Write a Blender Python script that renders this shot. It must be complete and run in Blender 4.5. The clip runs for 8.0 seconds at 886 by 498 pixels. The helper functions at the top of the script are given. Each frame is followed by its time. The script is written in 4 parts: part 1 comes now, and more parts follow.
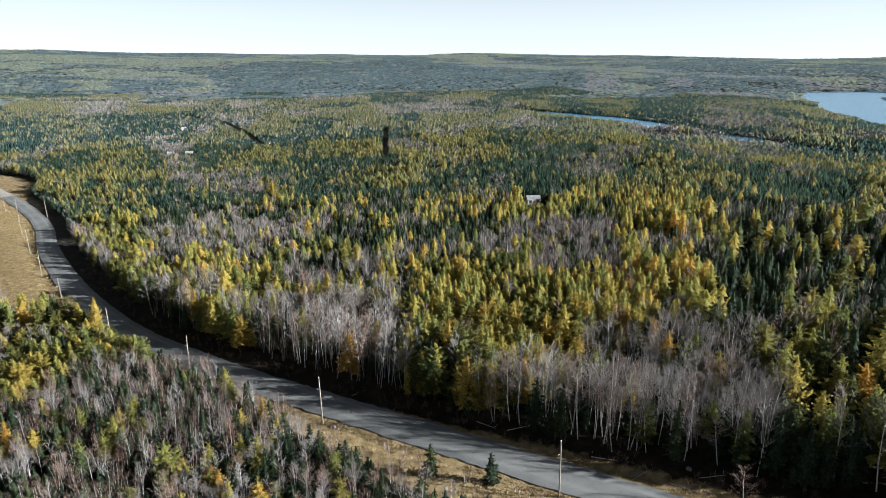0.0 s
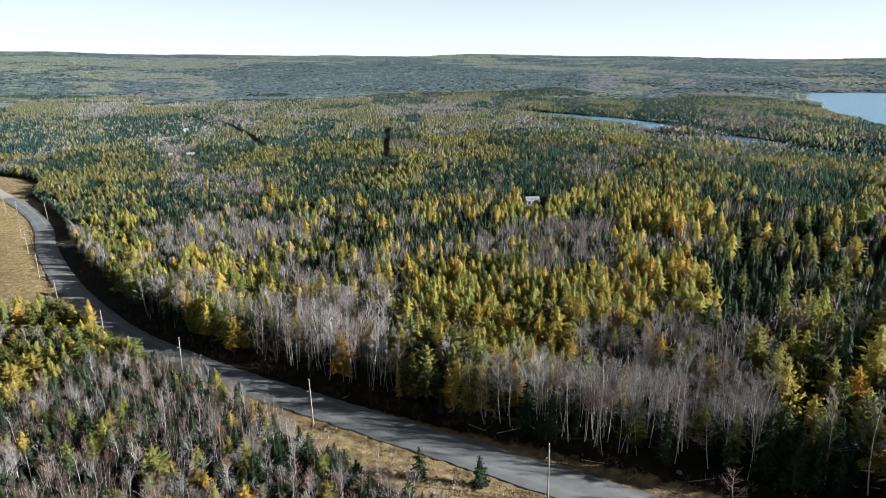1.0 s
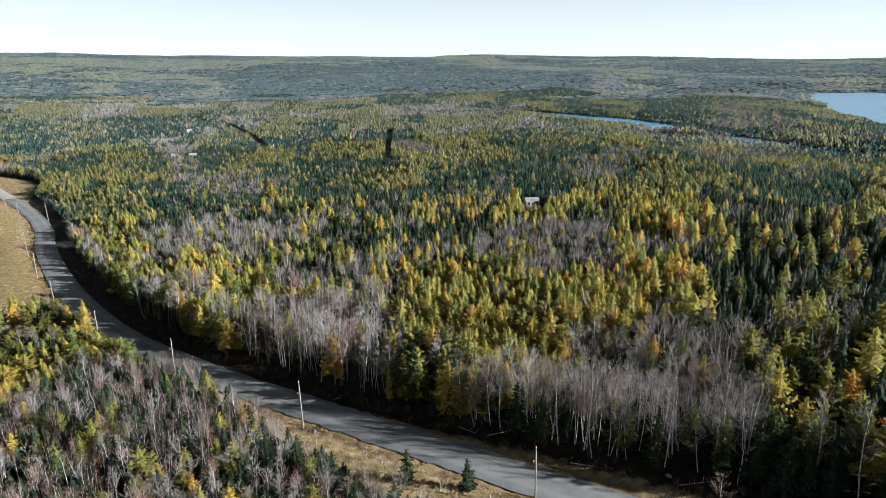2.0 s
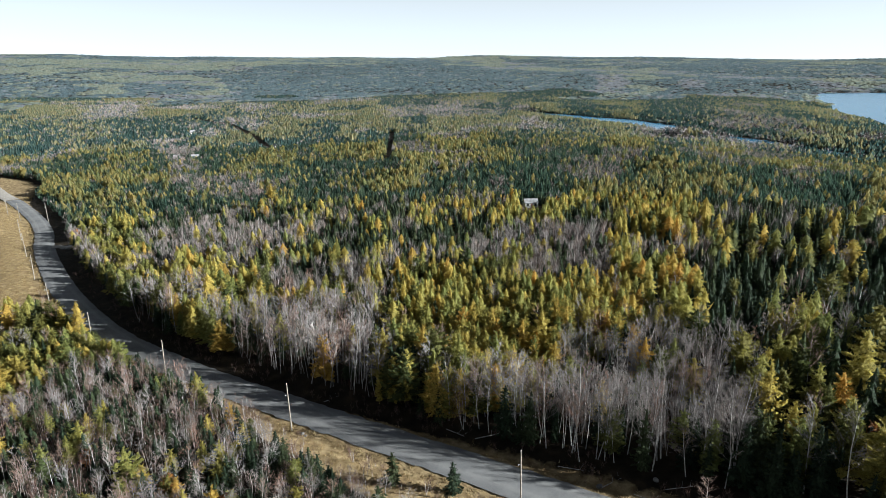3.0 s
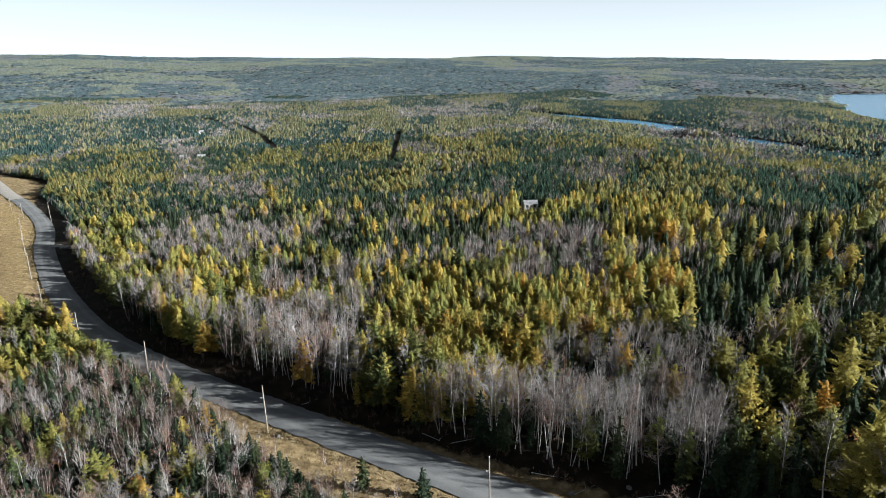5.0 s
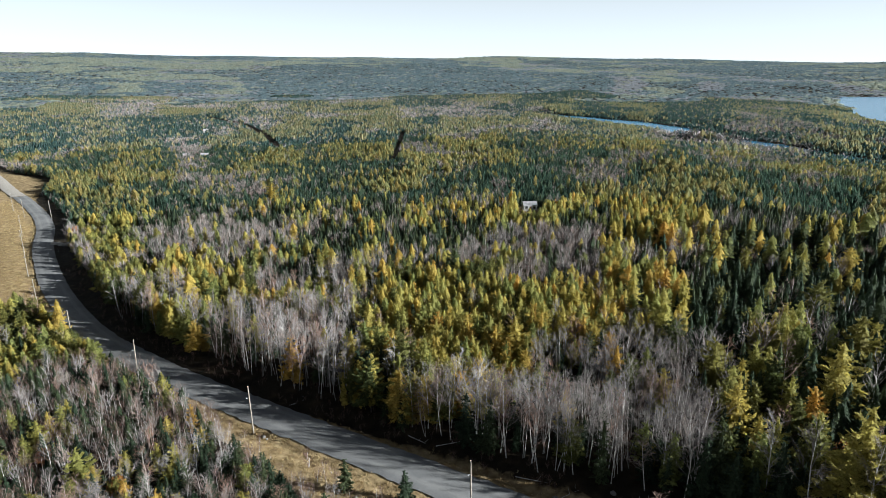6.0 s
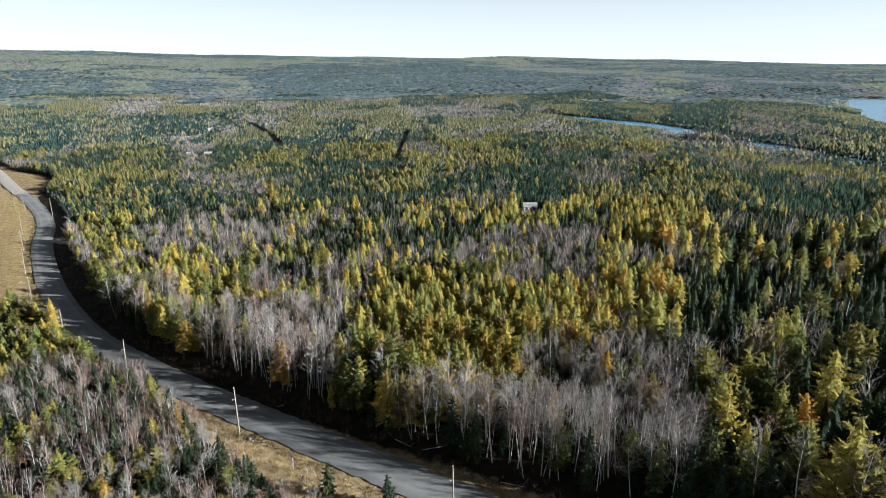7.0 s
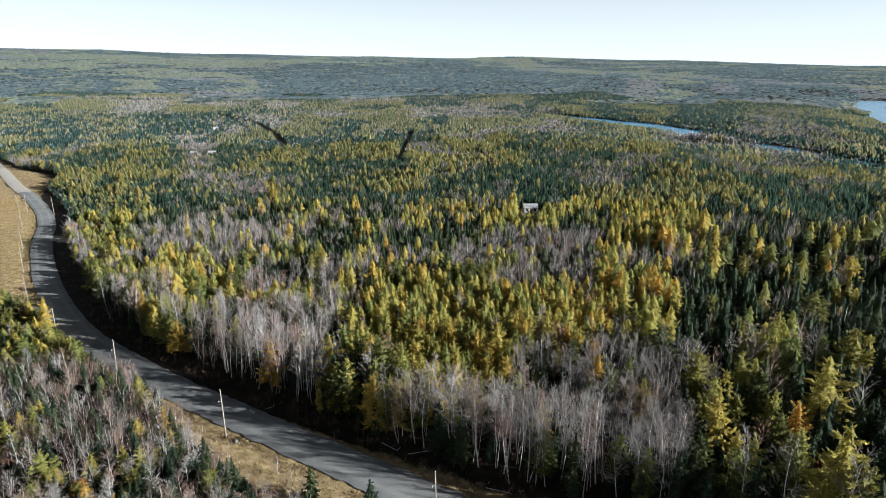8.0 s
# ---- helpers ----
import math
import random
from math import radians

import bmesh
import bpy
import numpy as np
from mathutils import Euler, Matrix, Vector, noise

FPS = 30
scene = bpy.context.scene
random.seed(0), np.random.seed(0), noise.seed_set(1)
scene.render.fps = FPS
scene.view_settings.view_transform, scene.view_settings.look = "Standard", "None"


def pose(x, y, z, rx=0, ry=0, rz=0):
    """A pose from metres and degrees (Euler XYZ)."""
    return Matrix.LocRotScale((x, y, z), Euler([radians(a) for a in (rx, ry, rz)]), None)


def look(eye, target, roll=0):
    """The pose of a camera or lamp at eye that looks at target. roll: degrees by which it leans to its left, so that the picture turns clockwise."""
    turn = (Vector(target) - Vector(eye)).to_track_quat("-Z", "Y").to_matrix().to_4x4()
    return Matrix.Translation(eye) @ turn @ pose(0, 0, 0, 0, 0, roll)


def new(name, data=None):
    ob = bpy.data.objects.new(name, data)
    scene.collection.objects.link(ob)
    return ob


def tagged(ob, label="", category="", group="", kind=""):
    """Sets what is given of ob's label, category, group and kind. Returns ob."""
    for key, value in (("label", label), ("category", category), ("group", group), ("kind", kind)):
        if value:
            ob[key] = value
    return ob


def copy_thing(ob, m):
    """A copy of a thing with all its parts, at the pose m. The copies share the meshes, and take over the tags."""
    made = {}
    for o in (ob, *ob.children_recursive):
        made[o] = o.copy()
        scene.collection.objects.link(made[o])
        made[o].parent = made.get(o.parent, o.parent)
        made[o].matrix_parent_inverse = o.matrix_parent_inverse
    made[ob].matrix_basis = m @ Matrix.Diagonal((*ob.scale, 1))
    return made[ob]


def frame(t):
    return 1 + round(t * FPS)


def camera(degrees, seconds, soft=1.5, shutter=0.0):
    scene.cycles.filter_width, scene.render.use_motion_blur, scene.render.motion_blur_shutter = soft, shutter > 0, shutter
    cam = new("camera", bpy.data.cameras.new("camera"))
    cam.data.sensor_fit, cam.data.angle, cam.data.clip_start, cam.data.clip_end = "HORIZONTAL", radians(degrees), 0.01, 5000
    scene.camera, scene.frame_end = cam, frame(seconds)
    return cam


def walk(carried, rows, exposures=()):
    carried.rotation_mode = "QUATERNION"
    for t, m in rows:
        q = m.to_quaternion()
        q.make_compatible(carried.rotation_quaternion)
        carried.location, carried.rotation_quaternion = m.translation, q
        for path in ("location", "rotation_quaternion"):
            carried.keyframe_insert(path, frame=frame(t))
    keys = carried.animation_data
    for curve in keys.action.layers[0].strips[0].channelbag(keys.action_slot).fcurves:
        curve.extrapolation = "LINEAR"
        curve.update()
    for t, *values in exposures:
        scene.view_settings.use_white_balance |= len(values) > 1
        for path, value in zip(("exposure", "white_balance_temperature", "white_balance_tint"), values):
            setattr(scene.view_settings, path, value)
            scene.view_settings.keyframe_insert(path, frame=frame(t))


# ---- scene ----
PATH = [
    (0.0, (-0.000, 0.000, 67.850), (-0.000, 191.464, 10.044), -0.000),
    (0.5, (1.163, 0.219, 67.898), (0.784, 191.713, 10.193), -0.050),
    (1.0, (2.413, 0.389, 67.898), (1.258, 191.941, 10.393), -0.101),
    (1.5, (3.735, 0.625, 67.933), (1.834, 192.186, 10.480), -0.153),
    (3.0, (8.060, 1.386, 68.088), (4.025, 193.012, 10.964), -0.274),
    (3.5, (9.565, 1.635, 68.131), (4.875, 193.261, 11.057), -0.304),
    (4.0, (11.122, 1.903, 68.135), (5.644, 193.527, 11.127), -0.338),
    (4.5, (12.722, 2.229, 68.163), (6.095, 193.825, 11.181), -0.344),
    (6.0, (17.536, 3.445, 68.276), (8.269, 194.942, 11.327), 0.078),
    (6.5, (19.145, 4.010, 68.349), (8.936, 195.457, 11.396), 0.220),
    (7.0, (20.695, 4.664, 68.428), (9.575, 196.044, 11.418), 0.349),
    (7.5, (22.242, 5.353, 68.498), (10.156, 196.674, 11.487), 0.463),
    (8.0, (23.805, 6.048, 68.529), (10.735, 197.305, 11.521), 0.553),
]
cam = camera(70.1, 8.0, soft=0.6)
walk(cam, [(t, look(eye, target, roll)) for t, eye, target, roll in PATH], [(0.0, 1.7, 5450, 4), (8.0, 1.7, 5450, 4)])

# ---- world, sun ----
SUN_HEIGHT, SUN_WAY = 19.0, 99.0  # degrees above the horizon; degrees from +y towards +x
world = bpy.data.worlds.new("sky")
scene.world = world
world.use_nodes = True
wn = world.node_tree.nodes
sky = wn.new("ShaderNodeTexSky")
sky.sky_type, sky.sun_disc = "NISHITA", False
sky.sun_elevation, sky.sun_rotation = radians(SUN_HEIGHT), radians(SUN_WAY)
sky.air_density, sky.dust_density, sky.ozone_density, sky.altitude = 1.0, 3.0, 1.0, 8000
wn["Background"].inputs["Strength"].default_value = 0.05
clear = wn.new("ShaderNodeHueSaturation")  # clear, deep sky overhead
clear.inputs["Saturation"].default_value, clear.inputs["Value"].default_value = 0.32, 0.34
world.node_tree.links.new(sky.outputs["Color"], clear.inputs["Color"])
# bright white haze that thins out upwards from the horizon
spot, parts_of = wn.new("ShaderNodeTexCoord"), wn.new("ShaderNodeSeparateXYZ")
thin, power_of, glow, total = wn.new("ShaderNodeMapRange"), wn.new("ShaderNodeMath"), wn.new("ShaderNodeVectorMath"), wn.new("ShaderNodeVectorMath")
thin.inputs["From Min"].default_value, thin.inputs["From Max"].default_value = 0.6, 0.0
power_of.operation, glow.operation, total.operation = "POWER", "SCALE", "ADD"
power_of.inputs[1].default_value = 1.3
glow.inputs[0].default_value = (4.75, 4.45, 3.85)
for a, b in ((spot.outputs["Generated"], parts_of.inputs[0]), (parts_of.outputs["Z"], thin.inputs["Value"]), (thin.outputs["Result"], power_of.inputs[0]),
             (power_of.outputs[0], glow.inputs["Scale"]), (glow.outputs[0], total.inputs[0]), (clear.outputs["Color"], total.inputs[1]), (total.outputs[0], wn["Background"].inputs["Color"])):
    world.node_tree.links.new(a, b)
sun = new("sun", bpy.data.lights.new("sun", "SUN"))
sun.data.energy, sun.data.angle, sun.data.color = 5.0, radians(0.55), (1.0, 0.90, 0.77)
sun.matrix_world = look((math.sin(radians(SUN_WAY)) * 60, math.cos(radians(SUN_WAY)) * 60, 60 * math.tan(radians(SUN_HEIGHT))), (0, 0, 0)) @ Matrix.Identity(4)

# ---- materials ----
class Nodes:
    """A small writer of node materials."""

    def __init__(self, name, roughness=0.85, specular=0.3):
        self.mat = bpy.data.materials.new(name)
        self.mat.use_nodes = True
        self.tree = self.mat.node_tree
        self.bsdf = self.tree.nodes["Principled BSDF"]
        self.bsdf.inputs["Roughness"].default_value = roughness
        self.bsdf.inputs["Specular IOR Level"].default_value = specular

    def add(self, kind, **settings):
        node = self.tree.nodes.new("ShaderNode" + kind)
        for key, value in settings.items():
            node.inputs[key.replace("_", " ")].default_value = value
        return node

    def link(self, a, b):
        self.tree.links.new(a, b)

    def place(self):
        return self.add("NewGeometry").outputs["Position"]

    def noise(self, scale, detail=3.0, where=None):
        n = self.add("TexNoise", Scale=scale, Detail=detail)
        self.link(where or self.place(), n.inputs["Vector"])
        return n.outputs["Fac"]

    def math(self, op, a, b=0.0, c=0.0):
        n = self.add("Math")
        n.operation = op
        for i, v in enumerate((a, b, c)):
            if isinstance(v, (int, float)):
                n.inputs[i].default_value = v
            else:
                self.link(v, n.inputs[i])
        return n.outputs[0]

    def ramp(self, fac, stops):
        n = self.add("ValToRGB")
        ramp = n.color_ramp
        while len(ramp.elements) < len(stops):
            ramp.elements.new(0.5)
        for e, (at, colour) in zip(ramp.elements, stops):
            e.position, e.color = at, (*colour, 1)
        self.link(fac, n.inputs["Fac"])
        return n.outputs["Color"]

    def mix(self, fac, a, b, mode="MIX"):
        n = self.add("Mix")
        n.data_type, n.blend_type = "RGBA", mode
        for v, socket in ((fac, n.inputs[0]), (a, n.inputs[6]), (b, n.inputs[7])):
            if isinstance(v, (int, float)):
                socket.default_value = v
            elif isinstance(v, tuple):
                socket.default_value = (*v, 1)
            else:
                self.link(v, socket)
        return n.outputs[2]

    def colour(self, socket):
        self.link(socket, self.bsdf.inputs["Base Color"])

    def bump(self, height, strength=0.4, distance=0.05):
        n = self.add("Bump", Strength=strength, Distance=distance)
        self.link(height, n.inputs["Height"])
        self.link(n.outputs["Normal"], self.bsdf.inputs["Normal"])

    def own_random(self):
        """A number for each tree: the object's own, or the joined wood's value for each tree."""
        tint = self.add("Attribute")
        tint.attribute_name = "tint"
        return self.math("FRACT", self.math("ADD", self.add("ObjectInfo").outputs["Random"], tint.outputs["Fac"]))

    def see_through(self, share, socket, gaps=None):
        """Thin leaves and needles let some light pass, and leave small gaps between them."""
        thin = self.add("BsdfTranslucent")
        self.link(socket, thin.inputs["Color"])
        both = self.add("MixShader", Fac=share)
        self.link(self.bsdf.outputs[0], both.inputs[1])
        self.link(thin.outputs[0], both.inputs[2])
        last = both
        if gaps is not None:
            last = self.add("MixShader")
            self.link(gaps, last.inputs[0])
            self.link(both.outputs[0], last.inputs[1])
            self.link(self.add("BsdfTransparent").outputs[0], last.inputs[2])
        self.link(last.outputs[0], self.tree.nodes["Material Output"].inputs["Surface"])


def leaf_material(name, stops, share=0.25, speckle=0.2, tuft=3.2, gap=0.0):
    """Foliage: tuft is how many tufts of needles a metre, gap the share of open air between them."""
    n = Nodes(name, 0.75, 0.2)
    island = n.add("NewGeometry").outputs["Random Per Island"]
    tone = n.ramp(n.own_random(), stops)
    tufts = n.noise(tuft, 3)
    grain = n.math("MULTIPLY_ADD", island, 2 * speckle, 1 - speckle)
    grain = n.math("MULTIPLY", grain, n.math("MULTIPLY_ADD", n.noise(0.7, 2), 0.8, 0.6))
    grain = n.math("MULTIPLY", grain, n.math("MULTIPLY_ADD", tufts, 1.7, 0.15))
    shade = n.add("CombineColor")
    for i in range(3):
        n.link(grain, shade.inputs[i])
    full = n.mix(1.0, tone, shade.outputs[0], "MULTIPLY")
    n.colour(full)
    n.bump(tufts, 1.0, 0.8 / tuft)
    gaps = None
    if gap:
        edge = n.add("MapRange", From_Min=0.36 + 0.25 * gap, From_Max=0.32 + 0.25 * gap)
        n.link(n.noise(tuft * 1.3, 2), edge.inputs["Value"])
        gaps = edge.outputs["Result"]
    n.see_through(share, full, gaps)
    return n.mat


def bark_material(name, dark, light, scale=2.0, bands=False):
    n = Nodes(name, 0.85, 0.2)
    spots = n.noise(scale, 4)
    n.colour(n.mix(n.math("MULTIPLY", n.own_random(), 0.35), n.ramp(spots, [(0.35, dark), (0.6, light)]), dark))
    n.bump(n.noise(14, 3), 0.5, 0.02)
    return n.mat


LARCH = leaf_material("larch_needles", [(0.0, (0.17, 0.19, 0.058)), (0.45, (0.295, 0.27, 0.07)), (0.88, (0.40, 0.31, 0.07)), (1.0, (0.43, 0.265, 0.055))], 0.55, gap=0.4)
PINE = leaf_material("pine_needles", [(0.0, (0.060, 0.080, 0.028)), (0.5, (0.115, 0.12, 0.034)), (1.0, (0.18, 0.16, 0.036))], 0.45, gap=0.4)
SPRUCE = leaf_material("spruce_needles", [(0.0, (0.020, 0.033, 0.019)), (0.5, (0.034, 0.052, 0.027)), (1.0, (0.056, 0.070, 0.030))], 0.4, gap=0.35)
RUST = leaf_material("rusty_leaves", [(0.0, (0.16, 0.06, 0.02)), (0.6, (0.21, 0.09, 0.02)), (1.0, (0.18, 0.12, 0.03))], 0.3)
def twig_material(name, stops):
    n = Nodes(name, 0.85, 0.2)
    n.colour(n.mix(n.math("MULTIPLY", n.noise(0.6, 3), 0.5), n.ramp(n.own_random(), stops), (0.10, 0.085, 0.08)))
    return n.mat


TWIGS = twig_material("bare_twigs", [(0.0, (0.16, 0.143, 0.137)), (0.4, (0.245, 0.225, 0.216)), (0.65, (0.38, 0.356, 0.342)), (0.85, (0.26, 0.185, 0.15)), (1.0, (0.29, 0.17, 0.12))])
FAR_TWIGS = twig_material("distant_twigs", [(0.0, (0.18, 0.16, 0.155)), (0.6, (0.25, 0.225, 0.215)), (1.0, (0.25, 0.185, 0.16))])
# twigs past 700 m, with haze painted in as a paler grey
MID_HAZE_TWIGS = twig_material("mid_haze_twigs", [(0.0, (0.24, 0.22, 0.22)), (0.6, (0.32, 0.295, 0.29)), (1.0, (0.31, 0.25, 0.235))])
RED_TWIGS = bark_material("reddish_twigs", (0.10, 0.060, 0.048), (0.17, 0.115, 0.092), 0.7)
BIRCH_BARK = bark_material("birch_bark", (0.20, 0.19, 0.18), (0.66, 0.64, 0.61), 3.0)
DARK_BARK = bark_material("rough_bark", (0.03, 0.025, 0.02), (0.08, 0.065, 0.055), 3.0)


def ground_material():
    n = Nodes("land_cover", 0.95, 0.1)
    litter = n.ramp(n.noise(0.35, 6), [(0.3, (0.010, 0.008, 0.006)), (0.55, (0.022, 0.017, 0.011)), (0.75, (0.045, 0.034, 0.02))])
    straw = n.ramp(n.noise(0.55, 6), [(0.28, (0.12, 0.082, 0.042)), (0.5, (0.25, 0.185, 0.098)), (0.72, (0.38, 0.295, 0.165))])
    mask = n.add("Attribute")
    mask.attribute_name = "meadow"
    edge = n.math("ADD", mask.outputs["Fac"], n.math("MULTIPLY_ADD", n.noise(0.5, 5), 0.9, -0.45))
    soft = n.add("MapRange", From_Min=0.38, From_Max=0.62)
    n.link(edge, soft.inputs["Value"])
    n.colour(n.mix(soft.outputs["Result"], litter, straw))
    n.bump(n.noise(3.0, 6), 0.9, 0.25)
    return n.mat


def road_material():
    """Old asphalt: mottled, with paler wheel tracks, darker patches and fine grit."""
    n = Nodes("worn_asphalt", 0.85, 0.3)
    base = n.ramp(n.noise(0.16, 7), [(0.32, (0.15, 0.152, 0.156)), (0.68, (0.235, 0.236, 0.238))])
    fine = n.ramp(n.noise(7.0, 4), [(0.35, (0.6, 0.6, 0.6)), (0.65, (1.0, 1.0, 1.0))])
    across = n.add("Attribute")
    across.attribute_name = "across"
    track = n.math("ABSOLUTE", n.math("SUBTRACT", n.math("ABSOLUTE", across.outputs["Fac"]), 0.48))
    dust = n.add("MapRange", From_Min=0.06, From_Max=0.22, To_Min=0.45, To_Max=0.0)
    n.link(n.math("ADD", track, n.math("MULTIPLY_ADD", n.noise(0.5, 4), 0.16, -0.08)), dust.inputs["Value"])
    worn = n.mix(dust.outputs["Result"], base, (0.30, 0.298, 0.292))
    n.colour(n.mix(1.0, worn, fine, "MULTIPLY"))
    n.bump(n.noise(30.0, 3), 0.3, 0.01)
    return n.mat


def plain_material(name, dark, light, scale=3.0, roughness=0.8, relief=0.3):
    n = Nodes(name, roughness, 0.3)
    n.colour(n.ramp(n.noise(scale, 5), [(0.3, dark), (0.7, light)]))
    n.bump(n.noise(scale * 6, 3), relief, 0.02)
    return n.mat


def water_material():
    n = Nodes("lake_water", 0.22, 0.3)
    n.bsdf.inputs["Base Color"].default_value = (0.05, 0.17, 0.29, 1)
    n.bsdf.inputs["IOR"].default_value = 1.33
    n.bump(n.noise(0.35, 5), 0.5, 0.5)
    return n.mat


GROUND, ROAD, WATER = ground_material(), road_material(), water_material()
GRAVEL = plain_material("pale_gravel", (0.24, 0.22, 0.195), (0.40, 0.37, 0.33), 1.2)
STRAW = leaf_material("dry_grass", [(0.0, (0.18, 0.12, 0.05)), (0.5, (0.32, 0.235, 0.11)), (1.0, (0.40, 0.33, 0.18))], 0.3)
POLE_WOOD = plain_material("grey_pole_wood", (0.16, 0.14, 0.12), (0.30, 0.27, 0.23), 2.5)
PORCELAIN = plain_material("porcelain", (0.6, 0.6, 0.58), (0.75, 0.75, 0.72), 2.0, 0.3, 0.0)
STEEL = plain_material("galvanised_steel", (0.32, 0.33, 0.34), (0.45, 0.46, 0.47), 4.0, 0.45, 0.1)
ROCK = plain_material("granite", (0.10, 0.095, 0.09), (0.24, 0.23, 0.215), 2.5)
# haze painted into the needles past 330 m: spruce bluer, larch duller
THIN_HAZE_SPRUCE = leaf_material("thin_haze_spruce_needles", [(0.0, (0.030, 0.058, 0.043)), (0.5, (0.045, 0.077, 0.053)), (1.0, (0.066, 0.095, 0.058))], 0.5, 0.2, 1.8, 0.4)
THIN_HAZE_LARCH = leaf_material("thin_haze_larch_needles", [(0.0, (0.12, 0.14, 0.06)), (0.5, (0.20, 0.19, 0.07)), (1.0, (0.29, 0.23, 0.072))], 0.55, 0.2, 1.8, 0.45)
# stronger haze painted into the needle colours, for woods past 700 m
MID_HAZE_SPRUCE = leaf_material("mid_haze_spruce_needles", [(0.0, (0.034, 0.068, 0.066)), (0.5, (0.048, 0.086, 0.078)), (1.0, (0.070, 0.106, 0.084))], 0.45, 0.15, 0.8)
MID_HAZE_LARCH = leaf_material("mid_haze_larch_needles", [(0.0, (0.125, 0.15, 0.09)), (0.5, (0.195, 0.195, 0.105)), (1.0, (0.265, 0.235, 0.115))], 0.5, 0.15, 0.8)
# thickest haze painted in: pale blue-grey crowns for the woods past 1750 m
THICK_HAZE_HARDWOOD = leaf_material("far_hardwood", [(0.0, (0.24, 0.262, 0.30)), (0.6, (0.29, 0.305, 0.335)), (1.0, (0.31, 0.305, 0.32))], 0.5, 0.05, 0.2)
THICK_HAZE_CONIFER = leaf_material("far_conifer", [(0.0, (0.12, 0.175, 0.205)), (0.6, (0.155, 0.21, 0.235)), (1.0, (0.195, 0.245, 0.245))], 0.45, 0.05, 0.2)
THICK_HAZE_LARCH = leaf_material("far_larch", [(0.0, (0.235, 0.285, 0.25)), (0.6, (0.285, 0.315, 0.25)), (1.0, (0.33, 0.33, 0.24))], 0.45, 0.05, 0.2)
SIDING = plain_material("white_siding", (0.66, 0.66, 0.64), (0.80, 0.80, 0.78), 0.8, 0.6, 0.1)
SHINGLE = plain_material("grey_shingle", (0.16, 0.16, 0.17), (0.30, 0.30, 0.31), 1.0)
PANE = plain_material("window_glass", (0.03, 0.035, 0.04), (0.06, 0.065, 0.07), 1.0, 0.08, 0.0)
DOOR = plain_material("painted_door", (0.20, 0.07, 0.05), (0.26, 0.10, 0.07), 2.0, 0.5, 0.1)

# ---- the land ----
def smooth(a, b, v):
    t = np.clip((v - a) / (b - a), 0, 1)
    return t * t * (3 - 2 * t)


def roll_of(x, y):
    """Gentle swells of the land, stronger far away."""
    r = np.hypot(x, y)
    near = 0.5 * np.sin(x / 31 + 1.3) * np.cos(y / 37 + 0.4) + 0.9 * np.sin(x / 83 + y / 140 + 2.0)
    far = 5.0 * np.sin(x / 310 + 0.8) * np.cos(y / 420 - 0.3) + 4.0 * np.sin(x / 620 - y / 390 + 0.5) + 2.5 * np.sin(x / 170 + y / 260)
    return near * smooth(70, 200, r) + far * smooth(900, 2600, r)


def land(x, y):
    """The height of the land before road and water are cut into it."""
    r, way = np.hypot(x, y), np.arctan2(x, y)
    z = 2.5 - 0.026 * (np.clip(y, -300, 1250) - 100)
    z = z - 0.05 * np.clip(-x - 20, 0, 170) * smooth(60, 130, y)
    z = z + 0.02 * np.clip(x, 0, 160)
    rise = 104 - 45 * np.clip(way, -0.7, 0.7)
    z = z + rise * np.clip((r - 1500) / 3000, 0, 1.2) ** 1.35
    return z + roll_of(x, y)


def curve_points(points, step):
    """Evenly spaced points on a smooth curve through the given ones."""
    p = np.array(points, float)
    p = np.vstack([2 * p[0] - p[1], p, 2 * p[-1] - p[-2]])
    out = []
    for a, b, c, d in zip(p[:-3], p[1:-2], p[2:-1], p[3:]):
        k = max(2, int(np.hypot(*(c - b)[:2]) / step))
        for t in np.arange(k) / k:
            out.append(0.5 * (2 * b + (c - a) * t + (2 * a - 5 * b + 4 * c - d) * t ** 2 + (3 * b - a - 3 * c + d) * t ** 3))
    return np.array(out + [p[-2]])


ROAD_LINE = curve_points([(-560, 690), (-440, 560), (-378, 494), (-326, 440), (-284, 395), (-250, 361), (-214, 322), (-190, 291), (-170, 260), (-150, 232), (-126, 201), (-100, 171),
                          (-79, 150), (-58, 134), (-38, 120.5), (-12, 105), (4, 96), (24, 84.5), (48, 70), (90, 46), (160, 10), (260, -40)], 5)
ROAD_HALF = 3.9


def beside(x, y, line):
    """Distance to a line, the side (positive to its left when walked along), and the share of the way along it."""
    x, y = np.atleast_1d(np.asarray(x, float)), np.atleast_1d(np.asarray(y, float))
    best, side, along = np.full(x.shape, 1e9), np.zeros(x.shape), np.zeros(x.shape)
    for i, (a, b) in enumerate(zip(line[:-1], line[1:])):
        ex, ey = b[0] - a[0], b[1] - a[1]
        t = np.clip(((x - a[0]) * ex + (y - a[1]) * ey) / (ex * ex + ey * ey), 0, 1)
        d = np.hypot(x - a[0] - t * ex, y - a[1] - t * ey)
        near = d < best
        best[near] = d[near]
        side[near] = np.sign(ex * (y - a[1]) - ey * (x - a[0]))[near]
        along[near] = (i + t)[near]
    return best, side, along


road_z = land(ROAD_LINE[:, 0], ROAD_LINE[:, 1])
for _ in range(6):
    road_z[1:-1] = (road_z[:-2] + road_z[1:-1] * 2 + road_z[2:]) / 4

# water: lines of (x, y, half width) for the river and the lake, at one level
WATER_Z = -28.0
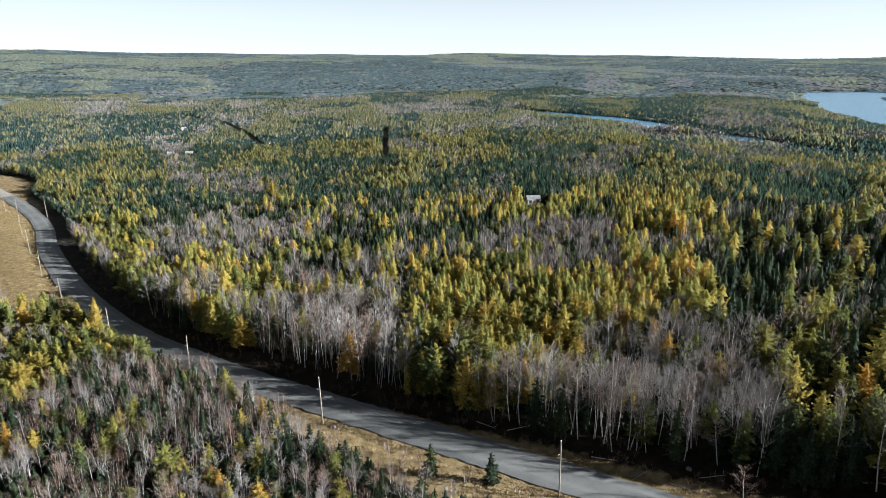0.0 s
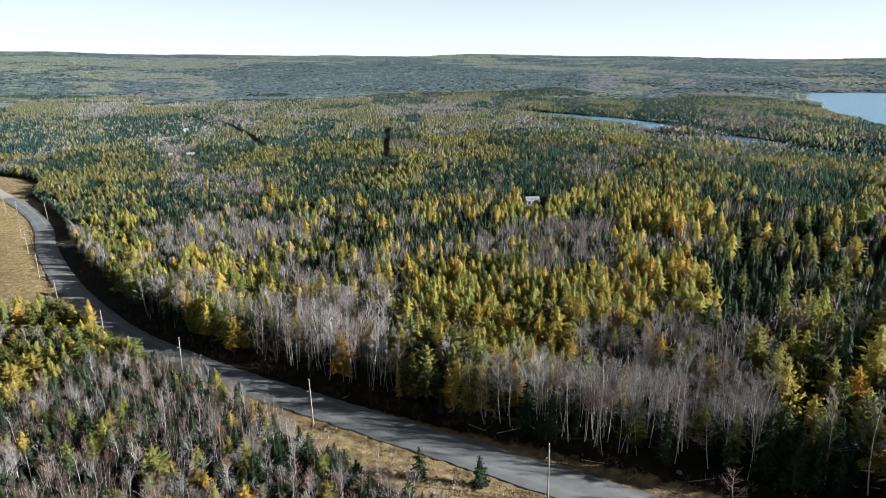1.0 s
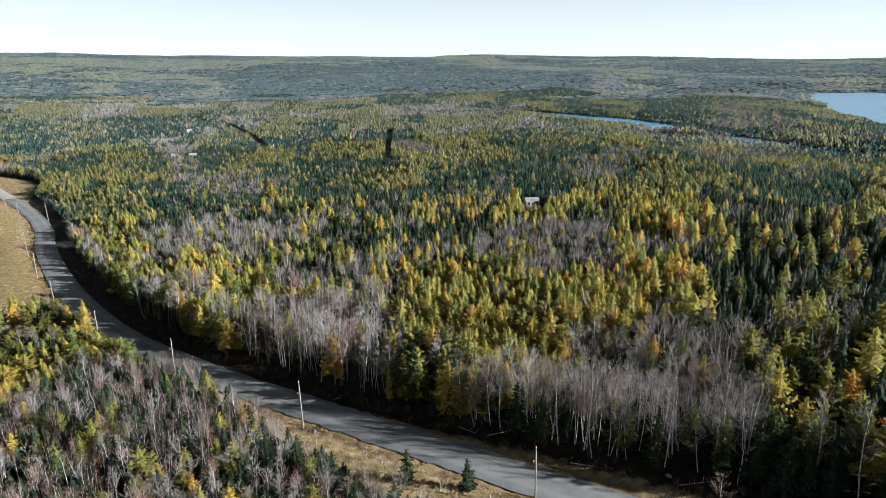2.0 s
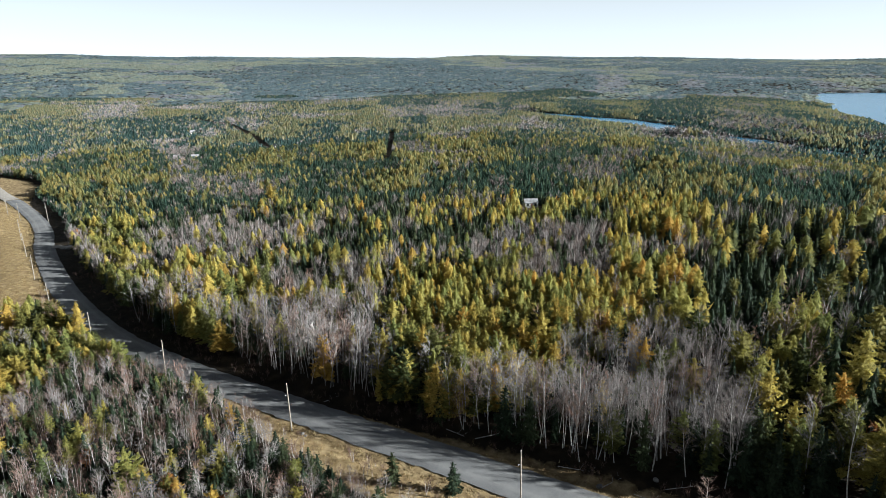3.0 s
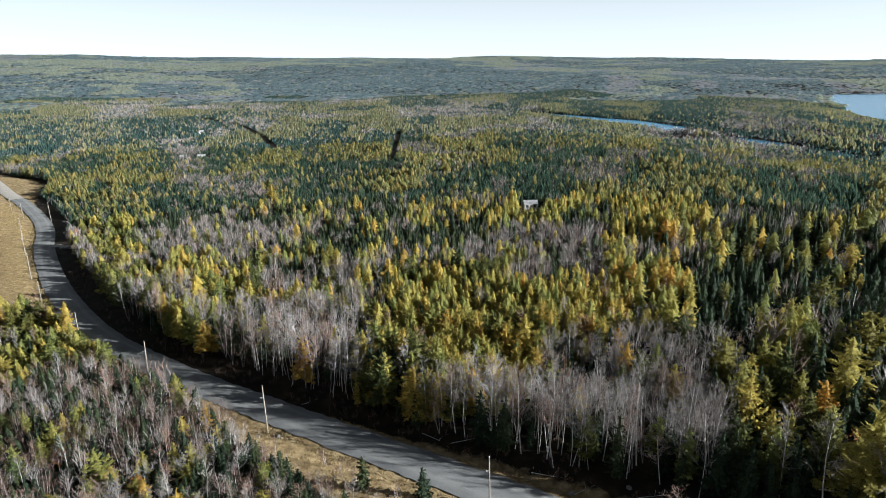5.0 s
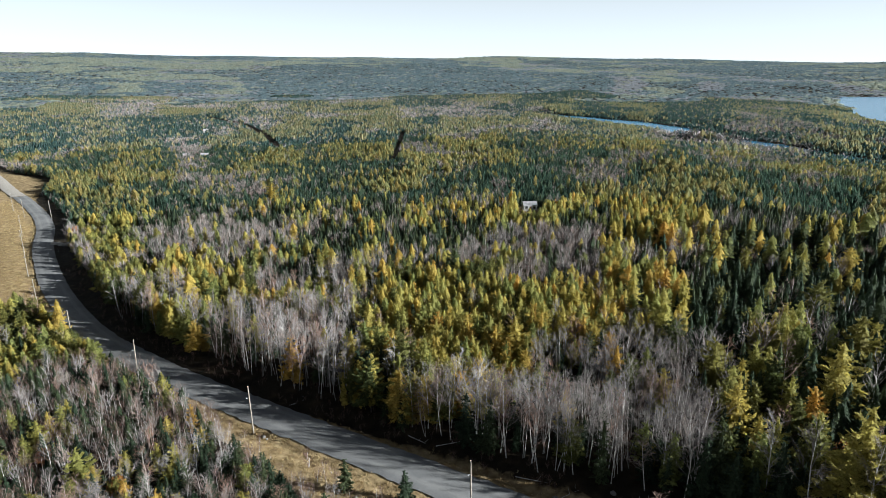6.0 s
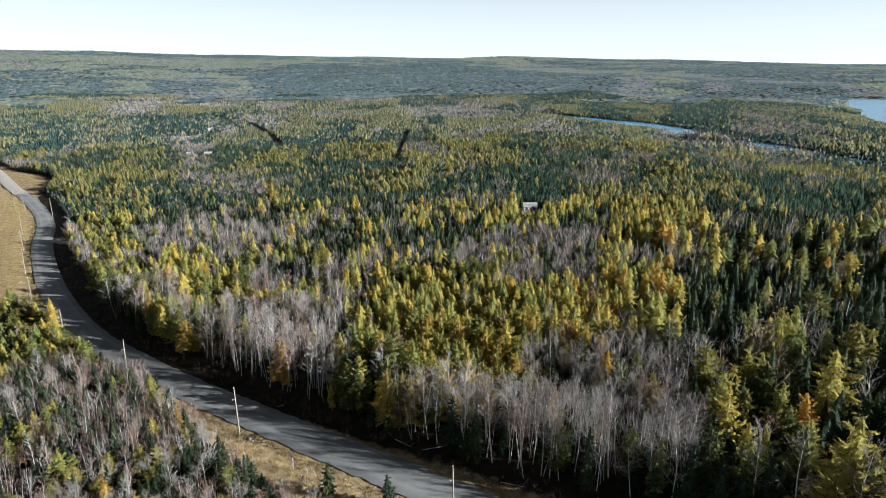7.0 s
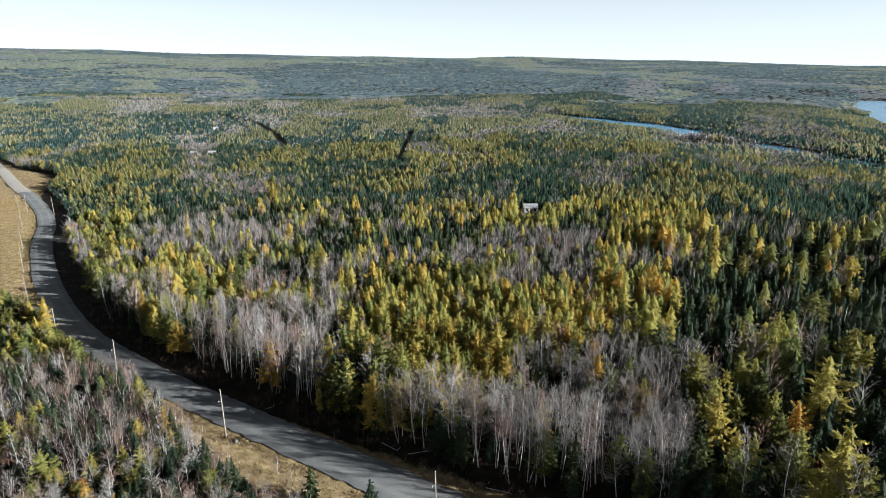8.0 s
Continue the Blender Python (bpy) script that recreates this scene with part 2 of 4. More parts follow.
RIVER = np.array([(-60, 1440, 6), (30, 1360, 7), (95, 1275, 8), (160, 1210, 20), (207, 1125, 30), (244, 1075, 38), (298, 978, 38), (338, 850, 28), (366, 785, 24), (396, 720, 16), (430, 620, 6)], float)
LAKE = np.array([(1000, 760, 250), (850, 830, 190), (775, 950, 130), (790, 1090, 100), (855, 1280, 96), (930, 1470, 84), (1010, 1640, 90), (1110, 1800, 95), (1230, 1840, 90)], float)


def water_distance(x, y):
    """Metres from the shore, negative on the water."""
    best = np.full(np.shape(x), 1e9)
    for line in (RIVER, LAKE):
        for a, b in zip(line[:-1], line[1:]):
            ex, ey = b[0] - a[0], b[1] - a[1]
            t = np.clip(((x - a[0]) * ex + (y - a[1]) * ey) / (ex * ex + ey * ey), 0, 1)
            best = np.minimum(best, np.hypot(x - a[0] - t * ex, y - a[1] - t * ey) - (a[2] + t * (b[2] - a[2])))
    return best + 5 * np.sin(x / 23 + 1) * np.cos(y / 31) + 9 * np.sin(x / 71 + y / 90)


def ground_z(x, y):
    """The height of the finished ground."""
    x, y = np.asarray(x, float), np.asarray(y, float)
    z = land(x, y)
    w = water_distance(x, y)
    valley = WATER_Z + 2.5 + 0.03 * np.clip(w, 0, 400) + 0.00016 * np.clip(w, 0, 500) ** 2
    z = np.where((np.hypot(x, y) < 2900) & (w < 400), np.minimum(z, valley), z)
    z = np.where(w > 0, np.maximum(z, WATER_Z + 1.0 + 0.02 * np.clip(w, 0, 100)), z)
    z = WATER_Z - 2.5 + (z - WATER_Z + 2.5) * smooth(-14, 45, w)
    z = np.where(w > 6, np.maximum(z, WATER_Z + 0.6), z)
    close = (np.abs(x) < 700) & (y < 700)
    if close.any():
        d, side, along = beside(x[close], y[close], ROAD_LINE)
        zr = np.interp(along, np.arange(len(road_z)), road_z)
        cut = np.interp(d, [0, 3.2, 4.1, 6.0, 8.5, 12], [-0.3, -0.3, -0.12, -0.75, -0.05, 0.1])
        z[close] = zr + cut + (z[close] - zr - cut) * smooth(7, 22, d)
    return z


def meadow(x, y):
    """Where dry grass grows instead of trees: 0 to 1."""
    x, y = np.asarray(x, float), np.asarray(y, float)
    m = np.zeros(x.shape)
    close = (np.abs(x) < 700) & (y < 700)
    d, side, along = beside(x[close], y[close], ROAD_LINE)
    px = np.interp(along, np.arange(len(ROAD_LINE)), ROAD_LINE[:, 0])
    left = np.interp(px, [-400, -350, -320, -180, -118, -100, -85, -50, -38, -22, 0, 25, 60], [7, 12, 26, 24, 22, 12, 7, 5.5, 7, 11, 15, 17, 14])
    right = np.interp(px, [-380, -345, -318, -290, -262, -245, -200, -20, 12, 60, 80], [6, 12, 26, 26, 12, 5, 3, 4, 8, 11, 12])
    m[close] = np.where(side < 0, 1 - smooth(0.75, 1.15, d / left), (1 - smooth(0.6, 1.3, d / right)) * 0.8)
    for cx, cy, rx, ry, value in CLEARINGS:
        m = np.maximum(m, value * (1 - smooth(0.7, 1.2, np.hypot((x - cx) / rx, (y - cy) / ry))))
    return m


# open ground among the woods: x, y, half sizes, how grassy
CLEARINGS = [(-286, 416, 13, 17, 1.0), (45, 304, 7, 23, 1.0), (-97, 490, 26, 7, 0.5), (-790, 1430, 130, 26, 0.8), (-186, 676, 14, 12, 0.8), (-241, 587, 16, 9, 0.8),
             (-349, 862, 16, 14, 0.9), (940, 1790, 30, 30, 0.7), (-120, 172, 9, 8, 1.0)]
GAPS = [((-166, 259), (-128, 270), 5.5), ((-104, 172), (-136, 170), 4.0), ((-47, 516), (-71, 790), 3.4), ((-180, 648), (-245, 803), 5.0), ((-245, 803), (-320, 943), 6.0), ((-320, 943), (-440, 1090), 6.0)]  # cut lines through the woods


def open_ground(x, y):
    """True where no tree stands: road, verge, clearings, cut lines and water."""
    d, side, along = beside(x, y, ROAD_LINE)
    px = np.interp(along, np.arange(len(ROAD_LINE)), ROAD_LINE[:, 0])
    right = np.interp(px, [-420, -345, -318, -290, -262, -240, -190, -130, -85, -58, -20, 4, 23, 33, 45, 70], [6, 12, 28, 27, 13, 11, 10, 10.5, 9, 9.5, 10, 9, 10, 12.5, 15, 17])
    no = (meadow(x, y) > 0.45) | ((side > 0) & (d < right)) | (d < 5.5) | (water_distance(x, y) < 4)
    for (ax, ay), (bx, by), half in GAPS:
        no |= beside(x, y, [(ax, ay), (bx, by)])[0] < half
    return no


def mesh_object(name, verts, faces, materials, parent=None, index=None, smooth_shade=False, **attributes):
    """One mesh from arrays of corners and triangles or quads; attributes are one number for each face (or each corner, by length)."""
    verts, faces = np.asarray(verts, np.float32), np.asarray(faces, np.int32)
    me = bpy.data.meshes.new(name)
    k = faces.shape[1]
    me.vertices.add(len(verts))
    me.vertices.foreach_set("co", verts.ravel())
    me.loops.add(faces.size)
    me.loops.foreach_set("vertex_index", faces.ravel())
    me.polygons.add(len(faces))
    me.polygons.foreach_set("loop_start", np.arange(0, faces.size, k, dtype=np.int32))
    for m in materials:
        me.materials.append(m)
    if index is not None:
        me.polygons.foreach_set("material_index", np.asarray(index, np.int32))
    for key, values in attributes.items():
        at = me.attributes.new(key, "FLOAT", "POINT" if len(values) == len(verts) else "FACE")
        at.data.foreach_set("value", np.asarray(values, np.float32))
    me.update(calc_edges=True)
    me.polygons.foreach_set("use_smooth", np.full(len(faces), smooth_shade))
    ob = new(name, me)
    ob.parent = parent
    return ob


def build_ground():
    front = np.arange(-48, 48.01, 0.6)
    rest = np.arange(51, 309, 3.0)
    angles = np.radians(np.concatenate([front, rest]))
    radii = np.concatenate([[0.5, 15, 30, 45, 55], 62 * 1.015 ** np.arange(0, 300)])
    radii = np.append(radii[radii < 4850], 4900)
    a, r = np.meshgrid(angles, radii)
    x, y = (np.sin(a) * r).ravel(), (np.cos(a) * r).ravel()
    z = ground_z(x, y)
    n, rows = len(angles), len(radii)
    i = np.arange(rows - 1)[:, None] * n
    j, k = np.arange(n), (np.arange(n) + 1) % n
    faces = np.stack([i + j, i + k, i + n + k, i + n + j], -1).reshape(-1, 4)[:, ::-1]
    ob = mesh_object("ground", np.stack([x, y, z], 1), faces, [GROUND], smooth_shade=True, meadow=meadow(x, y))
    tagged(ob, "rolling forest floor of brown litter and dry golden grass", "ground", kind="structure")


def ribbon(name, line, z, half, material, label, category, lift=0.08, crown=0.08, ragged=0.25, seed=3):
    """A strip that follows a line over the ground, with a slight crown and uneven edges."""
    rng = np.random.default_rng(seed)
    p = np.asarray(line, float)
    t = np.gradient(p, axis=0)
    t /= np.hypot(t[:, 0], t[:, 1])[:, None]
    nrm = np.stack([-t[:, 1], t[:, 0]], 1)
    shares = np.array([-1.0, -0.6, 0.0, 0.6, 1.0])
    verts = []
    for q, n, h in zip(p, nrm, z):
        for s in shares:
            w = half * s + (ragged * rng.uniform(-1, 1) if abs(s) == 1 else 0)
            verts.append((q[0] + n[0] * w, q[1] + n[1] * w, h + lift + crown * (1 - s * s) - (0.14 if abs(s) == 1 else 0)))
    faces = [(5 * i + j, 5 * i + j + 1, 5 * i + j + 6, 5 * i + j + 5) for i in range(len(p) - 1) for j in range(4)]
    ob = mesh_object(name, verts, np.array(faces)[:, ::-1], [material], smooth_shade=True, across=np.tile(shares, len(p)))
    return tagged(ob, label, category, kind="structure")


build_ground()
fine_line = curve_points(ROAD_LINE, 1.2)
fine_z = np.interp(beside(fine_line[:, 0], fine_line[:, 1], ROAD_LINE)[2], np.arange(len(road_z)), road_z)
asphalt = fine_line[:, 0] > -262
ribbon("road", fine_line[asphalt], fine_z[asphalt], ROAD_HALF, ROAD, "worn grey two-lane asphalt road with tree shadows", "road")
ribbon("gravel_road", fine_line[~asphalt], fine_z[~asphalt], ROAD_HALF, GRAVEL, "pale gravel road carrying on past the asphalt", "road", lift=0.085)
for name, line, half in (("gravel_drive", [(-166, 259), (-156, 258), (-143, 262), (-128, 270)], 3.0), ("gravel_drive", [(-104, 172), (-112, 171.5), (-122, 170), (-136, 170)], 2.6)):
    line = curve_points(line, 1.5)
    ribbon(name, line, ground_z(line[:, 0], line[:, 1]), half, GRAVEL, "pale gravel driveway joining the asphalt road", "driveway", lift=0.3, crown=0.05, ragged=0.6)

# the river and the lake are one level sheet in their basin
def build_water():
    gx, gy = np.meshgrid(np.arange(-120, 2201, 20.0), np.arange(420, 2301, 20.0))
    w = water_distance(gx, gy) < 40
    n = gx.shape[1]
    verts = np.stack([gx.ravel(), gy.ravel(), np.full(gx.size, WATER_Z)], 1)
    cells = w[:-1, :-1] | w[1:, :-1] | w[:-1, 1:] | w[1:, 1:]
    i, j = np.nonzero(cells)
    q = np.stack([i * n + j, i * n + j + 1, (i + 1) * n + j + 1, (i + 1) * n + j], 1)
    tagged(mesh_object("water", verts, q, [WATER]), "blue lake and river water with a light breeze", "water", kind="structure")


build_water()

# ---- trees ----
def kites(axis_a, axis_b, width, twist, sag):
    """Folded sprays, two triangles each, from a to b, with a half width, turned about their axis."""
    a, b = np.asarray(axis_a), np.asarray(axis_b)
    along = b - a
    side = np.stack([-along[:, 1], along[:, 0], np.zeros(len(a))], 1)
    side /= np.maximum(np.linalg.norm(side, axis=1), 1e-6)[:, None]
    up = np.array([0, 0, 1.0])
    c, s = np.cos(twist)[:, None], np.sin(twist)[:, None]
    left, right = side * c + up * s, -side * c + up * s * -1
    mid = a + along * 0.55
    drop = np.stack([np.zeros(len(a)), np.zeros(len(a)), sag], 1)
    v = np.stack([a, mid + left * width[:, None] - drop, b, mid + right * width[:, None] - drop], 1).reshape(-1, 3)
    i = np.arange(len(a))[:, None] * 4
    return v, np.concatenate([i + [0, 1, 2], i + [0, 2, 3]], 1).reshape(-1, 3)


def join(pieces):
    verts, faces, at = [], [], 0
    for v, f in pieces:
        verts.append(v)
        faces.append(f + at)
        at += len(v)
    return np.concatenate(verts), np.concatenate(faces)


def tube(points, radii, sides):
    """A tapered round stem through points."""
    p = np.asarray(points, float)
    ang = np.arange(sides) / sides * 2 * np.pi
    rings = [q + np.stack([np.cos(ang) * r, np.sin(ang) * r, ang * 0], 1) for q, r in zip(p, radii)]
    v = np.concatenate(rings)
    f = []
    for i in range(len(p) - 1):
        for j in range(sides):
            a, b = i * sides + j, i * sides + (j + 1) % sides
            f += [(a, b, b + sides), (a, b + sides, a + sides)]
    return v, np.array(f)


def ragged_tiers(rng, height, radius, tiers, points, lift, bare, ragged, power, lean):
    """Star-shaped skirts of foliage, one above the other, narrowing to the tip."""
    v, f = [], []
    lobes = rng.uniform(0.78, 1.18, 9)
    dz = height * (0.97 - bare) / tiers
    for i in range(tiers):
        s = (i + rng.uniform(-0.2, 0.2) * (i > 0)) / tiers
        z = height * bare + (height * (0.97 - bare)) * max(s, 0)
        r0 = radius * ((1 - s) ** power * 0.97 + 0.03) * (0.72 + 0.28 * min(1, s * 5 + 0.2))
        turn, at = rng.uniform(0, 6.28), len(v)
        n = 2 * max(2 if points < 4 else 3, int(round(points * (0.55 + 0.45 * (1 - s)))))
        for j in range(n):
            phi = turn + 6.283 * (j + rng.uniform(-0.3, 0.3)) / n
            tip = j % 2 == 0
            r = r0 * rng.uniform(1 - ragged, 1 + 0.7 * ragged) * lobes[int(phi / 6.283 * 9) % 9] * (1.04 if tip else 0.72)
            v.append((math.cos(phi) * r + lean[0] * z, math.sin(phi) * r + lean[1] * z, z + (lift * r + rng.normal(0, 0.12) * dz if tip else 0.35 * dz)))
        top = min(z + dz * 1.7, height)
        v.append((lean[0] * top, lean[1] * top, top))
        f += [(at + j, at + (j + 1) % n, at + n) for j in range(n)]
    return np.array(v), np.array(f)


def conifer(seed, height, radius, tiers, points, boughs, sprays, lift=-0.2, bare=0.1, power=0.8, sides=5):
    """Trunk and crown of a larch, spruce or pine: ragged skirts of foliage, and boughs in a spiral that break through them, each a fan of sprays."""
    rng = np.random.default_rng(seed)
    lean = rng.normal(0, 0.012, 2)
    trunk = tube([(0, 0, -0.6), (lean[0] * height * 0.5, lean[1] * height * 0.5, height * 0.5), (lean[0] * height, lean[1] * height, height * 0.96)],
                 [height * 0.011 + 0.02, height * 0.007 + 0.01, 0.012], sides)
    lobes = rng.uniform(0.75, 1.2, 7)
    i = np.arange(boughs)
    s = 1 - (1 - (i + rng.uniform(0, 1, boughs)) / boughs) ** 0.72
    z = height * (bare + (0.985 - bare) * s)
    phi = i * 2.39996 + rng.normal(0, 0.35, boughs)
    long = radius * ((1 - s) ** power * 0.93 + 0.07) * (0.72 + 0.28 * np.minimum(1, s * 5 + 0.2)) * rng.uniform(0.75, 1.15, boughs) * lobes[(phi / 6.2832 * 7).astype(int) % 7]
    rise = lift + 0.5 * s ** 2 + rng.normal(0, 0.1, boughs)
    way = np.stack([np.cos(phi), np.sin(phi), rise], 1)
    foot = np.stack([lean[0] * z, lean[1] * z, z], 1)
    tip = foot + way * long[:, None]
    pieces = [ragged_tiers(rng, height, radius * (0.66 if sprays > 4 else 0.84), tiers, points, lift, bare, 0.26, power, lean)]
    pieces.append(kites(foot + way * (0.35 * long)[:, None], tip, long * rng.uniform(0.14, 0.24, boughs) + 0.05, rng.uniform(-1.2, 1.2, boughs), long * 0.08))
    for k in range(sprays - 1):
        q = rng.uniform(0.4, 1.0, boughs)
        turn = np.where(rng.uniform(0, 1, boughs) < 0.5, -1, 1) * rng.uniform(0.3, 1.0, boughs)
        d = np.stack([np.cos(phi + turn), np.sin(phi + turn), rise + rng.normal(0.1, 0.35, boughs)], 1)
        size = (long * 0.3 + 0.22) * rng.uniform(0.7, 1.2, boughs) * (1.0 if sprays > 4 else 1.4)
        a = foot + way * (long * q)[:, None] - d * (0.4 * size)[:, None] + rng.normal(0, 0.04, (boughs, 3)) * long[:, None]
        pieces.append(kites(a, a + d * size[:, None], size * rng.uniform(0.25, 0.42, boughs), rng.uniform(-1.4, 1.4, boughs), size * 0.12))
    return trunk, join(pieces)


def slivers(a, b, width, rng):
    """Thin pointed twigs from a to b, one triangle each."""
    a, b = np.asarray(a), np.asarray(b)
    across = np.cross(b - a, rng.normal(0, 1, a.shape))
    across /= np.maximum(np.linalg.norm(across, axis=1), 1e-6)[:, None]
    v = np.stack([a - across * width[:, None], a + across * width[:, None], b], 1).reshape(-1, 3)
    return v, np.arange(len(v)).reshape(-1, 3)


def bare_tree(seed, height, spread, limbs, boughs, twigs, thick=1.0, stout=1.0, start=0.38, stems=1, sides=5):
    """Trunk and twigs of a leafless birch, aspen or maple."""
    rng = np.random.default_rng(seed)
    trunks, a, b, w = [], [], [], []
    for stem in range(stems):
        tilt = rng.normal(0, 0.045 + 0.07 * (stems > 1), 2)
        bend = rng.normal(0, 0.02, 2) * height
        foot = np.array([*(rng.normal(0, 0.2, 2) * (stems > 1)), 0])
        line = lambda s: foot + np.array([tilt[0] * height * s + bend[0] * math.sin(3.1 * s), tilt[1] * height * s + bend[1] * math.sin(3.1 * s), height * s])
        base = (height * 0.0075 + 0.015) * stout / math.sqrt(stems)
        trunks.append(tube([line(-0.05), line(0.3), line(0.62), line(0.97)], [base, base * 0.8, base * 0.5, 0.008], sides))
        for i in range(limbs):
            u = (i + rng.uniform(0, 1)) / limbs
            o = line(start + (0.96 - start) * u)
            phi, steep = rng.uniform(0, 6.283), rng.uniform(0.55, 0.95) * (1 - 0.35 * u)
            long = spread * 1.55 * (1.1 - 0.65 * u) * rng.uniform(0.6, 1.1)
            way = np.array([math.cos(phi) * math.sin(steep), math.sin(phi) * math.sin(steep), math.cos(steep)])
            knee = o + way * long * 0.5 + (0, 0, -0.04 * long)
            tip = o + way * long + (0, 0, 0.08 * long)
            a += [o, knee]
            b += [knee + way * 0.2 * long, tip]
            w += [0.024 * thick, 0.015 * thick]
            for j in range(boughs):
                q = rng.uniform(0.2, 0.95)
                c = o + (knee - o) * q * 2 if q < 0.5 else knee + (tip - knee) * (q * 2 - 1)
                d = way + rng.normal(0, 0.42, 3) + (0, 0, 0.15)
                e = c + d / np.linalg.norm(d) * long * 0.5 * (1.15 - 0.6 * q)
                a.append(c), b.append(e), w.append(0.011 * thick)
                for k in range(twigs):
                    g = c + (e - c) * rng.uniform(0.15, 0.9)
                    d2 = d / np.linalg.norm(d) + rng.normal(0, 0.38, 3)
                    a.append(g), b.append(g + d2 * long * 0.22), w.append(0.008 * thick)
    return join(trunks), slivers(np.array(a), np.array(b), np.array(w), rng)


def leafy_shrub(seed, height, leaves):
    """A bush with a few stems and a loose crown of small leaves."""
    rng = np.random.default_rng(seed)
    trunk, twigs = bare_tree(seed, height * 0.9, height * 0.32, 7, 3, 2, 1.0, 1.0, 0.2, 3, 4)
    p = rng.normal(0, 1, (leaves, 3))
    p *= (rng.uniform(0.35, 1, leaves) ** 0.5 / np.linalg.norm(p, axis=1))[:, None]
    c = p * (height * 0.32, height * 0.32, height * 0.38) + (0, 0, height * 0.62)
    d = rng.normal(0, 1, (leaves, 3)) * 0.17 * height / 3
    return join([trunk, twigs]), kites(c - d, c + d, np.full(leaves, 0.10 * height / 3), rng.uniform(-1.5, 1.5, leaves), np.zeros(leaves))


def far_conifer(seed, height, radius, blades, fans, power=0.8):
    """A conifer seen from far off: blades of foliage that stand out from the stem, and fans round it."""
    rng = np.random.default_rng(seed)
    phi = rng.uniform(0, 6.28) + np.arange(blades) * 6.2832 / blades + rng.normal(0, 0.25, blades)
    r = radius * rng.uniform(0.8, 1.2, blades)
    zero = np.zeros(blades)
    tip = np.stack([zero, zero, height * rng.uniform(0.9, 1.0, blades)], 1)
    foot = np.stack([np.cos(phi + 1.2) * 0.3 * r, np.sin(phi + 1.2) * 0.3 * r, height * rng.uniform(0.05, 0.2, blades)], 1)
    rim = np.stack([np.cos(phi) * r, np.sin(phi) * r, height * rng.uniform(0.12, 0.35, blades)], 1)
    pieces = [np.stack([tip, foot, rim], 1)]
    if fans:
        s = (np.arange(fans) + rng.uniform(0, 1, fans)) / fans * 0.85
        z = height * (0.15 + 0.8 * s)
        phi = np.arange(fans) * 2.4 + rng.normal(0, 0.4, fans)
        r = radius * ((1 - s) ** power * 0.95 + 0.08) * rng.uniform(0.8, 1.25, fans)
        half = rng.uniform(0.3, 0.55, fans)
        low = z - rng.uniform(-0.02, 0.08, fans) * height
        top = np.stack([np.zeros(fans), np.zeros(fans), z + 0.14 * height], 1)
        a = np.stack([np.cos(phi - half) * r, np.sin(phi - half) * r, low], 1)
        b = np.stack([np.cos(phi + half) * r, np.sin(phi + half) * r, low + rng.normal(0, 0.05, fans) * height], 1)
        pieces.append(np.stack([top, a, b], 1))
    v = np.concatenate(pieces).reshape(-1, 3)
    return v, np.arange(len(v)).reshape(-1, 3)


def low_cone(seed, height, radius):
    """The roof of a few far crowns: a low, uneven cone."""
    rng = np.random.default_rng(seed)
    turn = rng.uniform(0, 6.28) + np.arange(4) * 1.571
    r = radius * rng.uniform(0.75, 1.25, 4)
    v = np.vstack([np.stack([np.cos(turn) * r, np.sin(turn) * r, height * rng.uniform(0.1, 0.5, 4)], 1), [(*rng.normal(0, 0.15 * radius, 2), height)]])
    return v, np.array([(0, 1, 4), (1, 2, 4), (2, 3, 4), (3, 0, 4)])


def twig_cloud(seed, height, spread, count, thick, low=0.3):
    """A leafless tree seen from further off: twigs that rise and spread to a rounded crown."""
    rng = np.random.default_rng(seed)
    d = rng.normal(0, 1, (count, 3))
    d /= np.linalg.norm(d, axis=1)[:, None]
    reach = rng.uniform(0.55, 1.0, count) ** 0.6
    mid = height * (1 + low) / 2
    b = d * reach[:, None] * (spread, spread, height * (1 - low) / 2) * rng.uniform(0.85, 1.1, (count, 1)) + (0, 0, mid)
    a = b * (0.5, 0.5, 1) + np.stack([np.zeros(count), np.zeros(count), -(0.10 + 0.12 * reach) * height], 1)
    return slivers(a, b, np.full(count, thick) * rng.uniform(0.7, 1.3, count), rng)


def wood_clump(seed, width, height, crowns):
    """A few crowns of a far stand side by side, of uneven height."""
    rng = np.random.default_rng(seed)
    return join([(v * (1, 1, rng.uniform(0.6, 1.25)) + (*rng.uniform(-width / 2, width / 2, 2), 0), f)
                 for v, f in (low_cone(seed * 31 + i, height, width * rng.uniform(0.45, 0.7)) for i in range(crowns))])


# who grows where: shares of larch, pine, spruce, birch, red twigs in each mix
MIXES = {
    "bare": (0.03, 0.02, 0.25, 0.52, 0.18),
    "birch": (0.03, 0.02, 0.17, 0.68, 0.1),
    "spruce": (0.03, 0.01, 0.89, 0.06, 0.01),
    "spruce_larch": (0.16, 0.04, 0.68, 0.10, 0.02),
    "larch": (0.80, 0.05, 0.11, 0.04, 0),
    "pine": (0.3, 0.52, 0.06, 0.12, 0),
    "mixed": (0.20, 0.02, 0.40, 0.30, 0.08),
    "dark_larch": (0.17, 0.06, 0.70, 0.07, 0),
    "deep_spruce": (0.02, 0.01, 0.91, 0.05, 0.01),
    "gold": (0.86, 0.05, 0.06, 0.03, 0.0),
    "grey": (0.05, 0.02, 0.11, 0.68, 0.14),
    "old_woods": (0.13, 0.02, 0.65, 0.17, 0.03),
    "roadside": (0.07, 0.03, 0.36, 0.42, 0.12),
    "young": (0.02, 0.02, 0.46, 0.20, 0.30),
}
